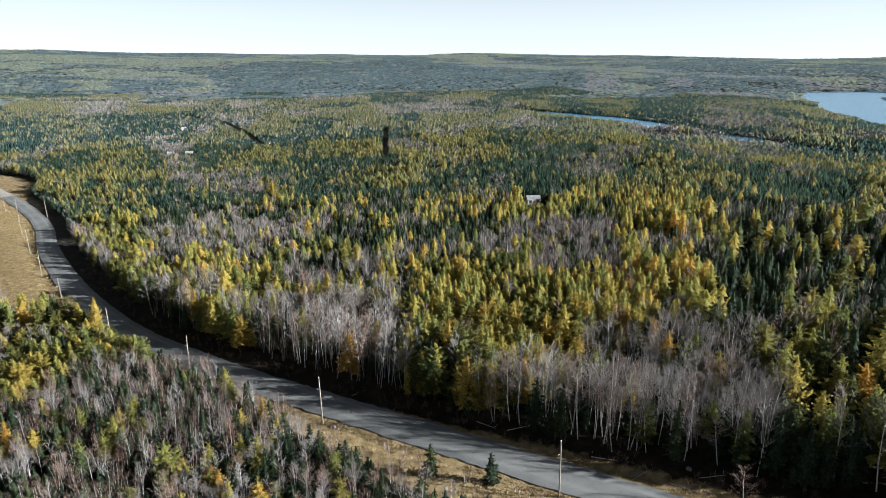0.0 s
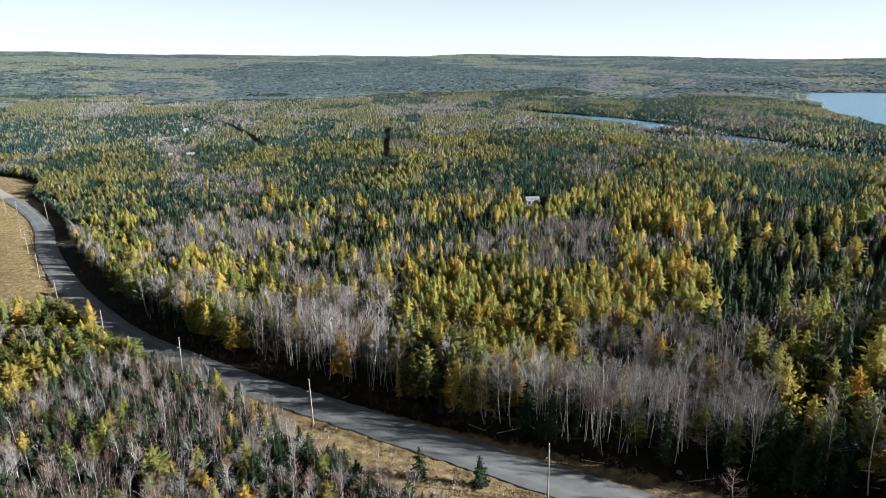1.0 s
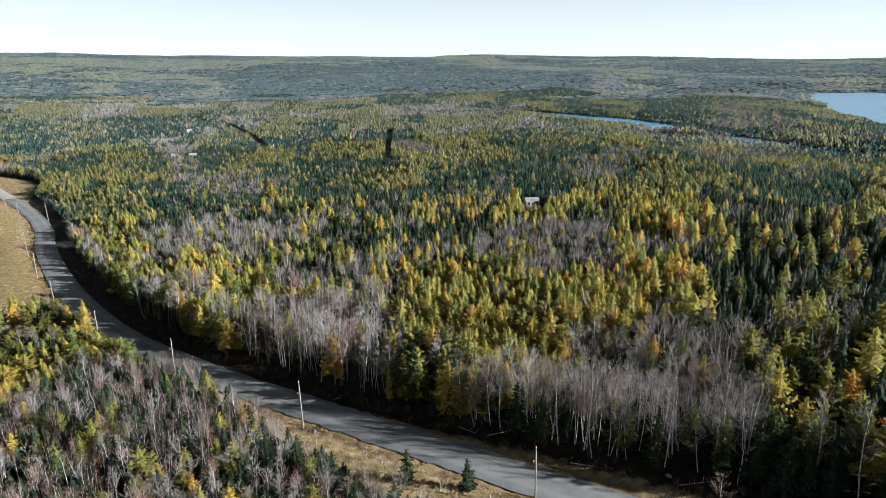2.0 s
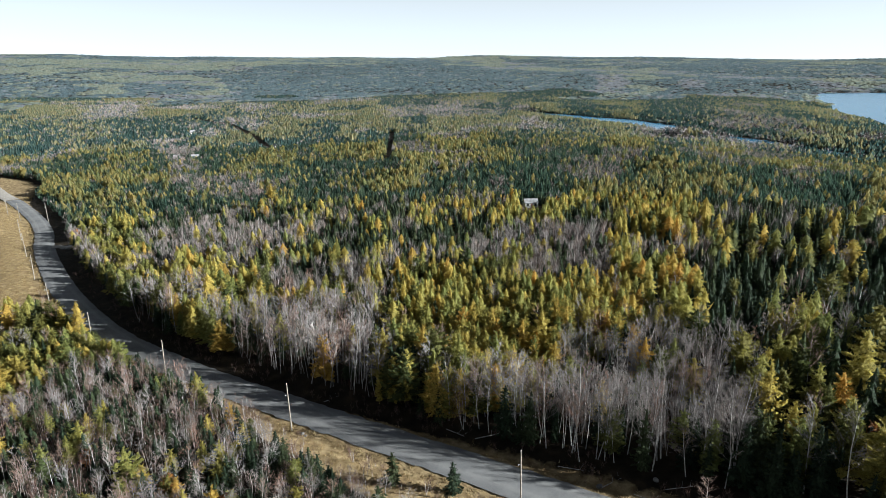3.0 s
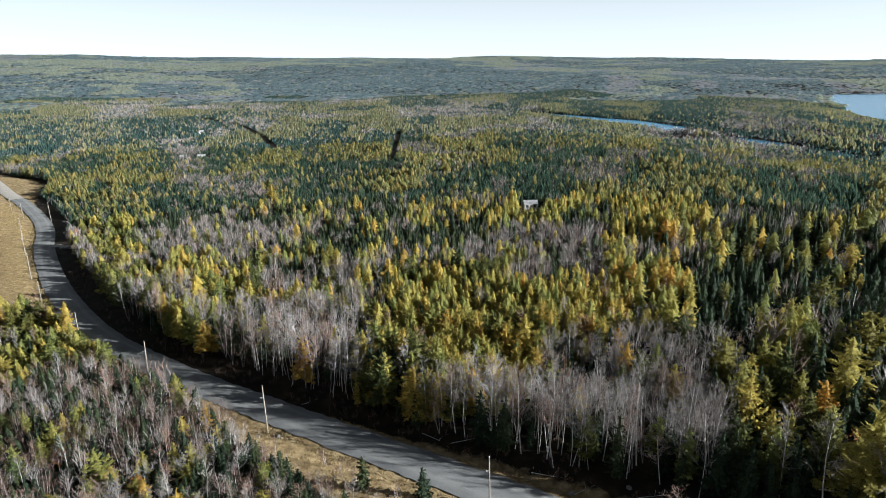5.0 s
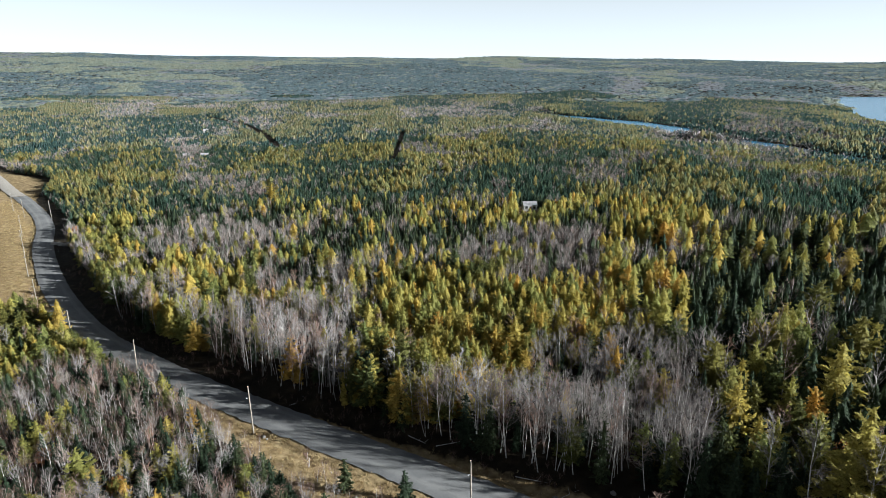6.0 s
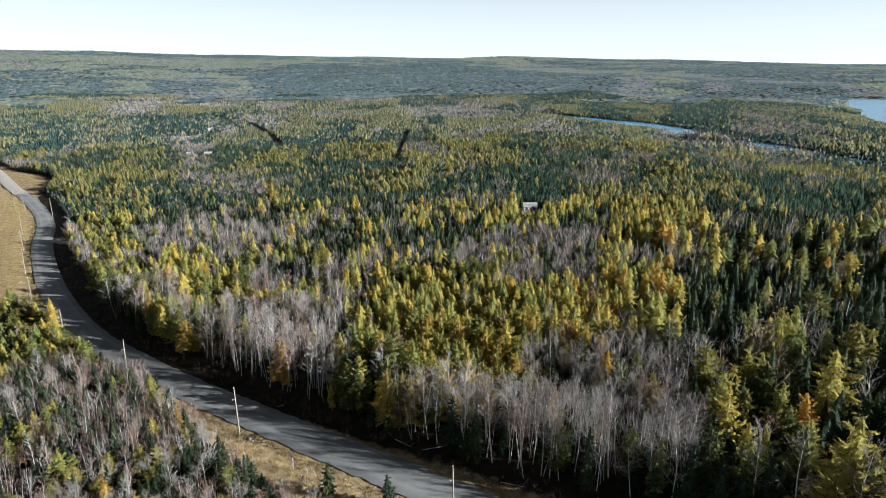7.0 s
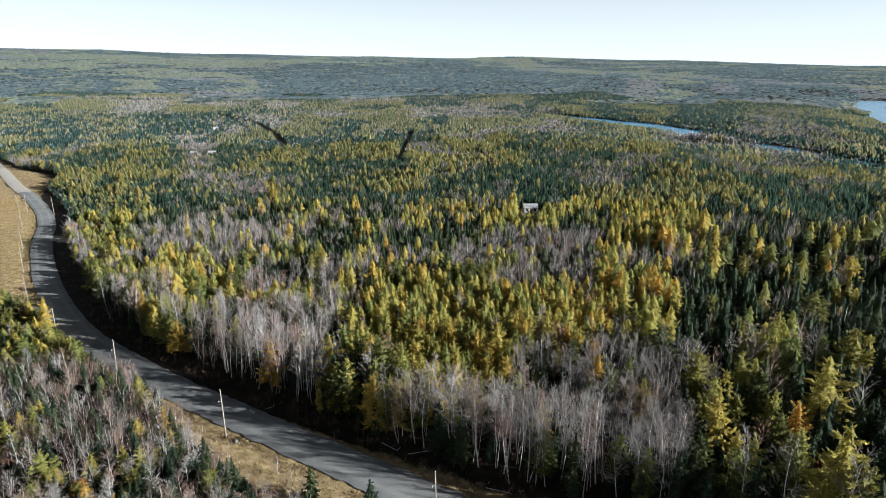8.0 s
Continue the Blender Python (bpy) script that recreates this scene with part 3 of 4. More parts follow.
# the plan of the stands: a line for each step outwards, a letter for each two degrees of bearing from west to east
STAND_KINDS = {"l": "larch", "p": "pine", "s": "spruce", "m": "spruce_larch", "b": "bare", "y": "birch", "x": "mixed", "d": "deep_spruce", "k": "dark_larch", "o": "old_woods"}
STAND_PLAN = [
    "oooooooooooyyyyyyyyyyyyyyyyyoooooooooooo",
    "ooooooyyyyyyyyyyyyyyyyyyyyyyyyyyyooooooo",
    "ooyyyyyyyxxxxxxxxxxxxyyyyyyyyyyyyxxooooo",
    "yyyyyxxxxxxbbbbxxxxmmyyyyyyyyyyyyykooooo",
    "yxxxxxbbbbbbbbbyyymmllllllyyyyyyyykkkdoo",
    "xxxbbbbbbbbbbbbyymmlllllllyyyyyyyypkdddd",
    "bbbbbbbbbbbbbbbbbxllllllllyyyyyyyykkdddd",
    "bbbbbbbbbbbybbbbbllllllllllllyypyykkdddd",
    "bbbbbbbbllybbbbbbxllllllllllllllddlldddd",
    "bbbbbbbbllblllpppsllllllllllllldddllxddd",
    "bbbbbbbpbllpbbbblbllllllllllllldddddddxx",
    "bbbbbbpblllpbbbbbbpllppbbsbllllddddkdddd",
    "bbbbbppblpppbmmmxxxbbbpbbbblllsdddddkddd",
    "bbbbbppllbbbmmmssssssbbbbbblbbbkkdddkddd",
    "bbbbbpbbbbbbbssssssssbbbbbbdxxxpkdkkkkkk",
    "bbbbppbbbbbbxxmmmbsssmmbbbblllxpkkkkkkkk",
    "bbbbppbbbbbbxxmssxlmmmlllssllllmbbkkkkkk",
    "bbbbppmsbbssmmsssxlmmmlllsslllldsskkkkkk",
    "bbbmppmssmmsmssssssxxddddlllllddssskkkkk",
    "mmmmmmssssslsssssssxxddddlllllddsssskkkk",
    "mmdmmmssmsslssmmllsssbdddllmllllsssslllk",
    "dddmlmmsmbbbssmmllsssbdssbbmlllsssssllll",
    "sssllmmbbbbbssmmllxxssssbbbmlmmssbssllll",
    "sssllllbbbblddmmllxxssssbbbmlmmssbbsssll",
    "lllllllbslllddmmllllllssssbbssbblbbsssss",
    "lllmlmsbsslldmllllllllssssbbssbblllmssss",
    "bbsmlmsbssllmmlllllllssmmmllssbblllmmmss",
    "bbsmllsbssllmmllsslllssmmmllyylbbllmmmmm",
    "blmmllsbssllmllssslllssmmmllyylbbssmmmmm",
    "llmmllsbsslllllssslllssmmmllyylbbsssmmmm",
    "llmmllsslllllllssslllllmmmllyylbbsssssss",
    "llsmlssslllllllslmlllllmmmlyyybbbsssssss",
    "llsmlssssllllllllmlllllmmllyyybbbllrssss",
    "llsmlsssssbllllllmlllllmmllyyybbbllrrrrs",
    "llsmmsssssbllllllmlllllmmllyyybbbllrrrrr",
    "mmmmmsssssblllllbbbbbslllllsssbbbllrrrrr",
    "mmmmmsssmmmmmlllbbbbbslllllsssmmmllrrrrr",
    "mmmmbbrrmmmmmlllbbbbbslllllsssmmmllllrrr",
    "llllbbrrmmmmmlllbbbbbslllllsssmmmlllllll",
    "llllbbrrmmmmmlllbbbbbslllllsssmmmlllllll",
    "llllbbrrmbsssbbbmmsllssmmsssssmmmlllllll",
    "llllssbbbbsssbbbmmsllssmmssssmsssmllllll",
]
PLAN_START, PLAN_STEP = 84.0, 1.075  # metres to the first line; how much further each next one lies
WEST_STANDS = [("pine", -92, 136, 16, 21), ("larch", -88, 123, 9, 11), ("pine", -129, 187, 10, 36), ("roadside", -30, 78, 16, 20)]

KINDS = ("larch", "pine", "spruce", "birch", "red")


def patches(x, y, size, seed):
    """Smooth random patches, 0 to 1, of about the given size."""
    table = np.random.default_rng(seed).uniform(0, 1, (64, 64))
    u, v = np.asarray(x) / size + 900, np.asarray(y) / size + 900
    i, j = np.floor(u).astype(int), np.floor(v).astype(int)
    fu, fv = smooth(0, 1, u - i), smooth(0, 1, v - j)
    g = lambda a, b: table[a % 64, b % 64]
    return (g(i, j) * (1 - fu) + g(i + 1, j) * fu) * (1 - fv) + (g(i, j + 1) * (1 - fu) + g(i + 1, j + 1) * fu) * fv


def kinds_at(x, y, rng):
    """The kind of tree, as a place in KINDS, that grows at each point."""
    n = len(x)
    names = list(MIXES)
    best, which = np.full(n, -1.0), np.zeros(n, int)
    far = 1 + 2.2 * smooth(1000, 2600, np.hypot(x, y))
    px, py = x / far, y / far
    for i, (mix, lean) in enumerate((("deep_spruce", 0.10), ("gold", 0.04), ("grey", 0.0), ("dark_larch", -0.03))):
        score = lean + 0.42 * patches(px, py, 70, 31 + i) + 0.3 * patches(px, py * 0.8, 26, 41 + i) + 0.36 * patches(px, py * 0.7, 230, 51 + i)
        which[score > best] = names.index(mix)
        best = np.maximum(best, score)
    d, side, along = beside(x, y, ROAD_LINE)
    which[(side < 0) & (y < 150) & (x > -140)] = names.index("young")
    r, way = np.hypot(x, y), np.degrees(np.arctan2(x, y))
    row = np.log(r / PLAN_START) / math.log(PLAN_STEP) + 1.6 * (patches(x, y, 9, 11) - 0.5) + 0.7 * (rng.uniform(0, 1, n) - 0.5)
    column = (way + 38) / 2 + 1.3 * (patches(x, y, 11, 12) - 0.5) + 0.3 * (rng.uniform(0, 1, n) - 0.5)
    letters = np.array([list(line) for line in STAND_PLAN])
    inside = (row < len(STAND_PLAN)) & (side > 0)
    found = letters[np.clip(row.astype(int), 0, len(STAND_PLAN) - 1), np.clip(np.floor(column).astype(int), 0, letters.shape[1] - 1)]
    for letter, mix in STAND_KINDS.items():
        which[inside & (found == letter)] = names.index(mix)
    blot = patches(x, y * 0.6, 38 + 0.02 * r, 91) * 0.65 + patches(x, y * 0.7, 15 + 0.01 * r, 92) * 0.35
    which[inside & (r > 430) & (blot > 0.62)] = names.index("spruce")
    which[inside & (r > 520) & (blot < 0.29)] = names.index("bare")
    wob = 0.5 * (patches(x, y, 9, 11) - 0.5)
    for mix, cx, cy, rx, ry in WEST_STANDS:
        which[(side < 0) & (np.hypot((x - cx) / rx, (y - cy) / ry) + wob < 1)] = names.index(mix)
    far_gold = (which == names.index("larch")) & (r > 330) & (rng.uniform(0, 1, n) < 0.4)
    which[far_gold] = names.index("spruce_larch")
    shares = np.cumsum(np.array([MIXES[k] for k in names]), 1)[which]
    return np.minimum((rng.uniform(0, 1, n)[:, None] > shares).sum(1), 4)


def grid_points(r0, r1, step, rng, half=43):
    """Scattered points in a broad sector ahead, between two distances."""
    out = r1 * 1.18 if r0 > 600 and r1 < 4000 else r1
    g = np.arange(-out, out, step)
    gx, gy = np.meshgrid(g, np.arange(0, out, step * 0.9))
    x = (gx + rng.uniform(-0.48, 0.48, gx.shape) * step).ravel()
    y = (gy + rng.uniform(-0.48, 0.48, gx.shape) * step).ravel()
    r, a = np.hypot(x, y), np.degrees(np.arctan2(x, y))
    edge = r * (1 + 0.3 * smooth(700, 1300, r) * smooth(4700, 3000, r) * (patches(x, y, 160, 5) - 0.5))
    keep = (edge >= r0) & (edge < r1) & (a > -half) & (a < half + 4 + 500 / np.maximum(r, 60))
    x, y = x[keep], y[keep]
    free = ~open_ground(x, y)
    return x[free], y[free]


def bake(name, shapes, where, materials, label, category, soft=False):
    """Many trees of one kind as one mesh. shapes: (corners, triangles, material of each triangle); where: x, y, z, width, height, turn."""
    rng = np.random.default_rng(len(where))
    verts, faces, index, tint, at = [], [], [], [], 0
    pick = rng.integers(0, len(shapes), len(where))
    for k, (v, f, m) in enumerate(shapes):
        w = where[pick == k]
        if not len(w):
            continue
        c, s = np.cos(w[:, 5]), np.sin(w[:, 5])
        px = (v[None, :, 0] * c[:, None] - v[None, :, 1] * s[:, None]) * w[:, 3:4] + w[:, 0:1]
        py = (v[None, :, 0] * s[:, None] + v[None, :, 1] * c[:, None]) * w[:, 3:4] + w[:, 1:2]
        pz = v[None, :, 2] * w[:, 4:5] + w[:, 2:3]
        verts.append(np.stack([px, py, pz], -1).reshape(-1, 3))
        faces.append((f[None] + (np.arange(len(w)) * len(v))[:, None, None]).reshape(-1, 3) + at)
        index.append(np.tile(m, len(w)))
        tint.append(np.repeat(rng.uniform(0, 1, len(w)), len(f)))
        at += len(w) * len(v)
    ob = mesh_object(name, np.concatenate(verts), np.concatenate(faces), materials, index=np.concatenate(index), smooth_shade=soft, tint=np.concatenate(tint))
    return tagged(ob, label, category, kind="stuff")


def two_part(trunk, crown):
    v, f = join([trunk, crown])
    return v, f, np.concatenate([np.zeros(len(trunk[1]), int), np.ones(len(crown[1]), int)])


def one_part(shape):
    return (*shape, np.zeros(len(shape[1]), int))


# height 10 m each; scaled where they stand
def shapes_of(fine, seed):
    """The five kinds of tree; fine: how many skirts, boughs, sprays and twigs, for near, middling and far ones."""
    sides, tiers, points, boughs, sprays, twigs, thick = ((5, 11, 7, 60, 8, 4, 1.3), (3, 8, 6, 40, 2, 3, 2.2), (3, 6, 4, 22, 1, 2, 2.4))[fine]
    kinds = {
        "larch": [conifer(seed + i, 10, 2.25 + 0.14 * i, tiers, points, boughs, sprays, 0.0, 0.14, 0.6, sides) for i in range(5)],
        "pine": [conifer(seed + 20 + i, 10, 2.4 + 0.12 * i, tiers, points, boughs * 6 // 5, sprays, 0.1, 0.2, 0.42, sides) for i in range(4)],
        "spruce": [conifer(seed + 40 + i, 10, 1.95 + 0.12 * i, tiers, points, boughs, sprays, -0.24, 0.06, 0.7, sides) for i in range(5)],
        "birch": [bare_tree(seed + 60 + i, 10, 1.9, (20, 15)[fine], (6, 4)[fine], twigs, thick, 0.8, 0.34 + 0.02 * i, 1 + (i % 3 == 2), sides) for i in range(6) if fine < 2],
        "red": [bare_tree(seed + 80 + i, 10, 2.3, (9, 8)[fine], (5, 4)[fine], twigs - 1, thick * 1.2, 0.9, 0.2, 3, 4 if fine == 0 else 3) for i in range(3) if fine < 2],
    }
    if fine == 2:
        stem = tube([(0, 0, -0.3), (0.1, 0, 5), (0.05, 0.1, 9)], [0.075, 0.05, 0.01], 3)
        kinds["birch"] = [(stem, twig_cloud(seed + 60 + i, 10, 2.3, 110, 0.042, 0.28)) for i in range(6)]
        kinds["red"] = [(stem, twig_cloud(seed + 80 + i, 10, 3.0, 90, 0.055, 0.15)) for i in range(3)]
    return kinds


NEAR_SHAPES, BAKED_SHAPES, MID_SHAPES = shapes_of(0, 100), shapes_of(1, 200), shapes_of(2, 300)
SKINS = {"larch": (DARK_BARK, LARCH), "pine": (DARK_BARK, PINE), "spruce": (DARK_BARK, SPRUCE), "birch": (BIRCH_BARK, TWIGS), "red": (BIRCH_BARK, RED_TWIGS)}
TREE_NAMES = {"larch": "larch_tree", "pine": "pine_tree", "spruce": "spruce_tree", "birch": "birch_tree", "red": "maple_sapling"}
TREE_LABELS = {
    "larch": "golden autumn larch with feathery tiers, standing in mixed woods",
    "pine": "olive-green young pine with a broad soft crown",
    "spruce": "dark green narrow spruce standing in mixed woods",
    "birch": "leafless grey birch with a pale trunk and fine twigs",
    "red": "leafless reddish-brown maple sapling with several stems",
}
HEIGHTS = {"larch": (9.3, 1.6), "pine": (8.6, 1.4), "spruce": (6.6, 1.7), "birch": (9.2, 1.4), "red": (5.6, 1.0)}


YOUNG = {"larch": 0.62, "pine": 0.55, "spruce": 0.70, "birch": 0.64, "red": 0.86}  # heights on the young side of the road


def tree_master(kind, shape, number):
    """One tree with its parts, kept as the pattern for its copies."""
    (tv, tf), (cv, cf) = shape
    bark, leaf = SKINS[kind]
    root = new(TREE_NAMES[kind])
    root.empty_display_size = 0.5
    mesh_object("trunk", tv, tf, [bark], root)
    mesh_object("bare_crown" if kind in ("birch", "red") else "crown", cv, cf, [leaf], root)
    return tagged(root, TREE_LABELS[kind], "tree", TREE_NAMES[kind] + "s along the road")


# trees that stand out: kind, x, y, height, crown half width
LONE_TREES = [("larch", -7.1, 112.7, 8.0, 0.9), ("larch", 24.9, 125.8, 10, 1.5), ("larch", 22.5, 110.9, 10, 2.6), ("larch", -43.7, 86, 8, 2.4), ("larch", -57.1, 103.8, 7, 1.2),
              ("larch", -65.5, 100.2, 7, 1.2), ("larch", -26.4, 76.6, 7.5, 1.8), ("larch", -30.7, 76.3, 7.5, 1.3), ("larch", -43.6, 113.3, 8, 1.6),
              ("larch", -68, 130.6, 8, 2.2), ("larch", -80.3, 130.2, 9, 3.0), ("larch", -87.3, 124.5, 8, 2.6), ("larch", -87.7, 118.6, 8, 2.8), ("larch", -73.6, 92.7, 8, 1.4),
              ("pine", 4.1, 116.4, 9, 1.7), ("pine", 43.7, 132.4, 9, 2.0), ("pine", 46.4, 93.7, 6.5, 1.4), ("spruce", -1.9, 87.9, 6.0, 1.55), ("spruce", 7.8, 86.4, 6.0, 1.6),
              ("spruce", -3.3, 79.7, 5.8, 1.5)]
LONE_TREES_EAST = [("pine", 59.5, 97.3, 8, 1.7), ("larch", 74.4, 106.7, 11.5, 2.4), ("larch", 76.8, 103.1, 11.5, 2.8), ("pine", 73.5, 101.5, 10, 2.6), ("pine", 68.3, 107, 10, 2.4), ("larch", 93.4, 149.5, 10.5, 2.8),
                   ("larch", 80.2, 135.3, 10.5, 2.8), ("spruce", 83.5, 155.8, 9, 1.6), ("larch", 19, 140.1, 10, 1.8), ("larch", 4.8, 138.8, 10, 2), ("larch", -1.8, 135.2, 10, 2.2),
                   ("larch", 9.7, 128, 10, 1.6), ("larch", 13, 129.6, 10, 1.5), ("larch", 29.4, 128.8, 10, 1.7), ("birch", 44.9, 79, 7.5, 2.6), ("birch", 45.1, 89.1, 8, 3.0),
                   ("spruce", 103.5, 191.5, 9, 1.8), ("larch", -55.1, 166.8, 10, 3), ("larch", -53.7, 143.8, 10, 2.8), ("larch", -48.2, 139.4, 9, 2.8)]
LONE_TREES_DEEP = [("larch", 136.9, 200.1, 11, 3.6), ("pine", 106.3, 203.7, 10, 2.6), ("larch", -21.2, 199.8, 10, 1.7), ("pine", 12.2, 198, 10, 3.2), ("larch", 26.4, 193.9, 10, 2.4),
                   ("larch", 61.2, 190.3, 11, 2.2), ("larch", -94.7, 343.9, 11, 3.5)]


def grow_woods():
    rng = np.random.default_rng(21)
    x, y = [np.concatenate(c) for c in zip(grid_points(66, 190, 2.4, rng), grid_points(190, 330, 2.4, rng))]
    thicket = (beside(x, y, ROAD_LINE)[1] < 0) & (y < 150) & (x > -150)
    stay = ((rng.uniform(0, 1, len(x)) < 0.48) | (x < 60) | (x > 170) | (y > 260)) & ~thicket  # the old woods stand wider
    tx, ty = grid_points(66, 190, 1.9, rng)
    young_side = (beside(tx, ty, ROAD_LINE)[1] < 0) & (ty < 150) & (tx > -150)
    x, y = np.concatenate([x[stay], tx[young_side]]), np.concatenate([y[stay], ty[young_side]])
    lone = np.array([t[1:3] for t in LONE_TREES + LONE_TREES_EAST + LONE_TREES_DEEP])
    lone_r = np.array([t[4] for t in LONE_TREES + LONE_TREES_EAST + LONE_TREES_DEEP])
    gap = (np.hypot(x[:, None] - lone[:, 0], y[:, None] - lone[:, 1]) - lone_r * 0.75).min(1)
    x, y = x[gap > 0.5], y[gap > 0.5]
    kind = kinds_at(x, y, rng)
    stay = (kind == 2) | (rng.uniform(0, 1, len(x)) < 0.74) | (y < 170)  # spruces stand closest
    x, y, kind = x[stay], y[stay], kind[stay]
    z = ground_z(x, y)
    side = beside(x, y, ROAD_LINE)[1]
    young = np.where((side < 0) & (y < 150), 0.66, 1.0)
    young = np.where((x > 60) & (x < 170) & (y < 260), 1.34, young)  # old woods to the east
    front = np.where((side > 0) & (beside(x, y, ROAD_LINE)[0] < 24), 1.0, 0.0)  # the tallest stand along the road
    turn = rng.uniform(0, 6.283, len(x))
    nearness = np.hypot((x - 18) * 0.85, y - 72)
    stand = 0.82 + 0.36 * patches(x, y, 17, 77)  # stands of different age
    inner = 1 - 0.22 * smooth(150, 230, np.hypot(x, y))  # shorter woods inland
    for k, name in enumerate(KINDS):
        mean, spread = HEIGHTS[name]
        pick = np.nonzero(kind == k)[0]
        pick = pick[np.argsort(nearness[pick])]
        tall = np.clip(rng.normal(mean, spread, len(pick)), mean * 0.55, mean * 1.4) * (np.where(young[pick] < 0.8, YOUNG[name], young[pick])) * (1 + front[pick] * (0.26 if name == "birch" else 0.12)) / 10 * stand[pick] * inner[pick]
        wide = tall / inner[pick] * rng.uniform(0.85, 1.25, len(pick)) * np.where(tall < 0.6, 1.25, 1.0)
        where = np.stack([x[pick], y[pick], z[pick], wide, tall, turn[pick]], 1)
        singles = [(t[1], t[2], None, t[4] / {"larch": 2.2, "pine": 2.4, "spruce": 1.75, "birch": 2.4, "red": 2.4}[name], t[3] / 10)
                   for t in LONE_TREES + LONE_TREES_EAST + LONE_TREES_DEEP if t[0] == name]
        places = [(a, b, float(ground_z(np.array([a]), np.array([b]))[0]), w, h, 1.7 * i) for i, (a, b, c, w, h) in enumerate(singles)]
        count = 300 - len(places)
        places += [tuple(w) for w in where[:count]]
        masters = [tree_master(name, s, i) for i, s in enumerate(NEAR_SHAPES[name])]
        for i, (a, b, c, w, h, r) in enumerate(places):
            m = Matrix.Translation((a, b, c)) @ Matrix.Rotation(r, 4, "Z")
            if i < len(masters):
                ob = masters[i]
                ob.matrix_basis = m
            else:
                ob = copy_thing(masters[i % len(masters)], m)
            ob.scale = (w, w, h)
        rest = where[count:]
        close = np.hypot(rest[:, 0], rest[:, 1]) < 190
        bark, leaf = SKINS[name]
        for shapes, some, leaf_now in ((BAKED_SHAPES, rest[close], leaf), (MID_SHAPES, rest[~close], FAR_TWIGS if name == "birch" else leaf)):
            if len(some):
                bake(TREE_NAMES[name].replace("tree", "wood").replace("sapling", "wood"), [two_part(*s) for s in shapes[name]], some, [bark, leaf_now],
                     {"larch": "stand of golden and olive autumn larches", "pine": "stand of olive-green pines", "spruce": "stand of dark green spruces",
                      "birch": "stand of leafless grey birches", "red": "thicket of reddish leafless saplings"}[name], "woods")


def grow_far_woods():
    """Woods further off, in three belts, each kind one mesh."""
    for belt, (r0, r1, step) in enumerate(((330, 700, 2.35), (700, 1750, 4.4), (1750, 4895, 15.0))):
        rng = np.random.default_rng(50 + belt)
        x, y = grid_points(r0, r1, step, rng, 41)
        kind = kinds_at(x, y, rng)
        if belt == 0:
            stay = (kind == 2) | (rng.uniform(0, 1, len(x)) < 0.62)
            x, y, kind = x[stay], y[stay], kind[stay]
        z, turn = ground_z(x, y), rng.uniform(0, 6.283, len(x))
        stand = 0.72 + 0.5 * patches(x, y, 22 + 20 * belt, 77 + belt)
        stand = stand * (1 + 0.8 * (np.hypot(x - 312, y - 805) < 42))  # tall old birches on the river bank
        for k, name in enumerate(("larch", "pine", "spruce", "birch", "red")):
            pick = kind == k
            if not pick.any():
                continue
            tall = 0.78 * np.clip(rng.normal(HEIGHTS[name][0], 1.4, pick.sum()), 4, 14) / 10 * stand[pick]
            where = np.stack([x[pick], y[pick], z[pick], tall * rng.uniform(1.15, 1.6, pick.sum()), tall, turn[pick]], 1)
            # the haze painted into the skins grows with each belt
            skin = {"larch": THIN_HAZE_LARCH, "spruce": THIN_HAZE_SPRUCE}.get(name, SKINS[name][1])
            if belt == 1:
                skin = {"larch": MID_HAZE_LARCH, "pine": MID_HAZE_LARCH, "spruce": MID_HAZE_SPRUCE}.get(name, skin)
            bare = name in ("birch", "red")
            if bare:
                skin = FAR_TWIGS if belt == 0 else MID_HAZE_TWIGS
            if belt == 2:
                skin = {"larch": THICK_HAZE_LARCH, "pine": THICK_HAZE_LARCH, "spruce": THICK_HAZE_CONIFER}.get(name, THICK_HAZE_HARDWOOD)
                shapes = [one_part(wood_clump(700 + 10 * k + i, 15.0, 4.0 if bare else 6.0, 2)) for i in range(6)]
            elif bare:
                shapes = [one_part(twig_cloud(600 + i, 9.0, 2.4 + belt * 1.0, 24 - 17 * belt, 0.10 + 0.32 * belt)) for i in range(6)]
            elif belt == 0 and name == "spruce":
                shapes = [one_part(far_conifer(640 + i, 9.0, 2.0, 4, 3, 0.65)) for i in range(8)]
            elif belt == 1:
                shapes = [one_part(far_conifer(640 + 10 * k + i, 8.6, (3.0, 3.2, 2.8)[k], 4, 0, (0.55, 0.45, 0.65)[k])) for i in range(6)]
            else:
                shapes = [one_part(ragged_tiers(np.random.default_rng(640 + 10 * k + i), 9.0, (2.5, 2.8, 2.3)[k], 2, 3, -0.05, 0.2, 0.3, (0.5, 0.4, 0.6)[k], (0, 0))) for i in range(8)]
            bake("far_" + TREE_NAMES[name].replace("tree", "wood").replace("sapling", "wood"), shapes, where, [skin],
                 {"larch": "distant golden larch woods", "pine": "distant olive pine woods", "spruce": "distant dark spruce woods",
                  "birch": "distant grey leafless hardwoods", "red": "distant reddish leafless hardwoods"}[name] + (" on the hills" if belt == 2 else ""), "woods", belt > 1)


grow_woods()
grow_far_woods()

# ---- things by the road ----
def box(bm, cx, cy, cz, sx, sy, sz):
    m = bmesh.ops.create_cube(bm, size=1.0, matrix=Matrix.Translation((cx, cy, cz)) @ Matrix.Diagonal((sx, sy, sz, 1)))
    return m["verts"]


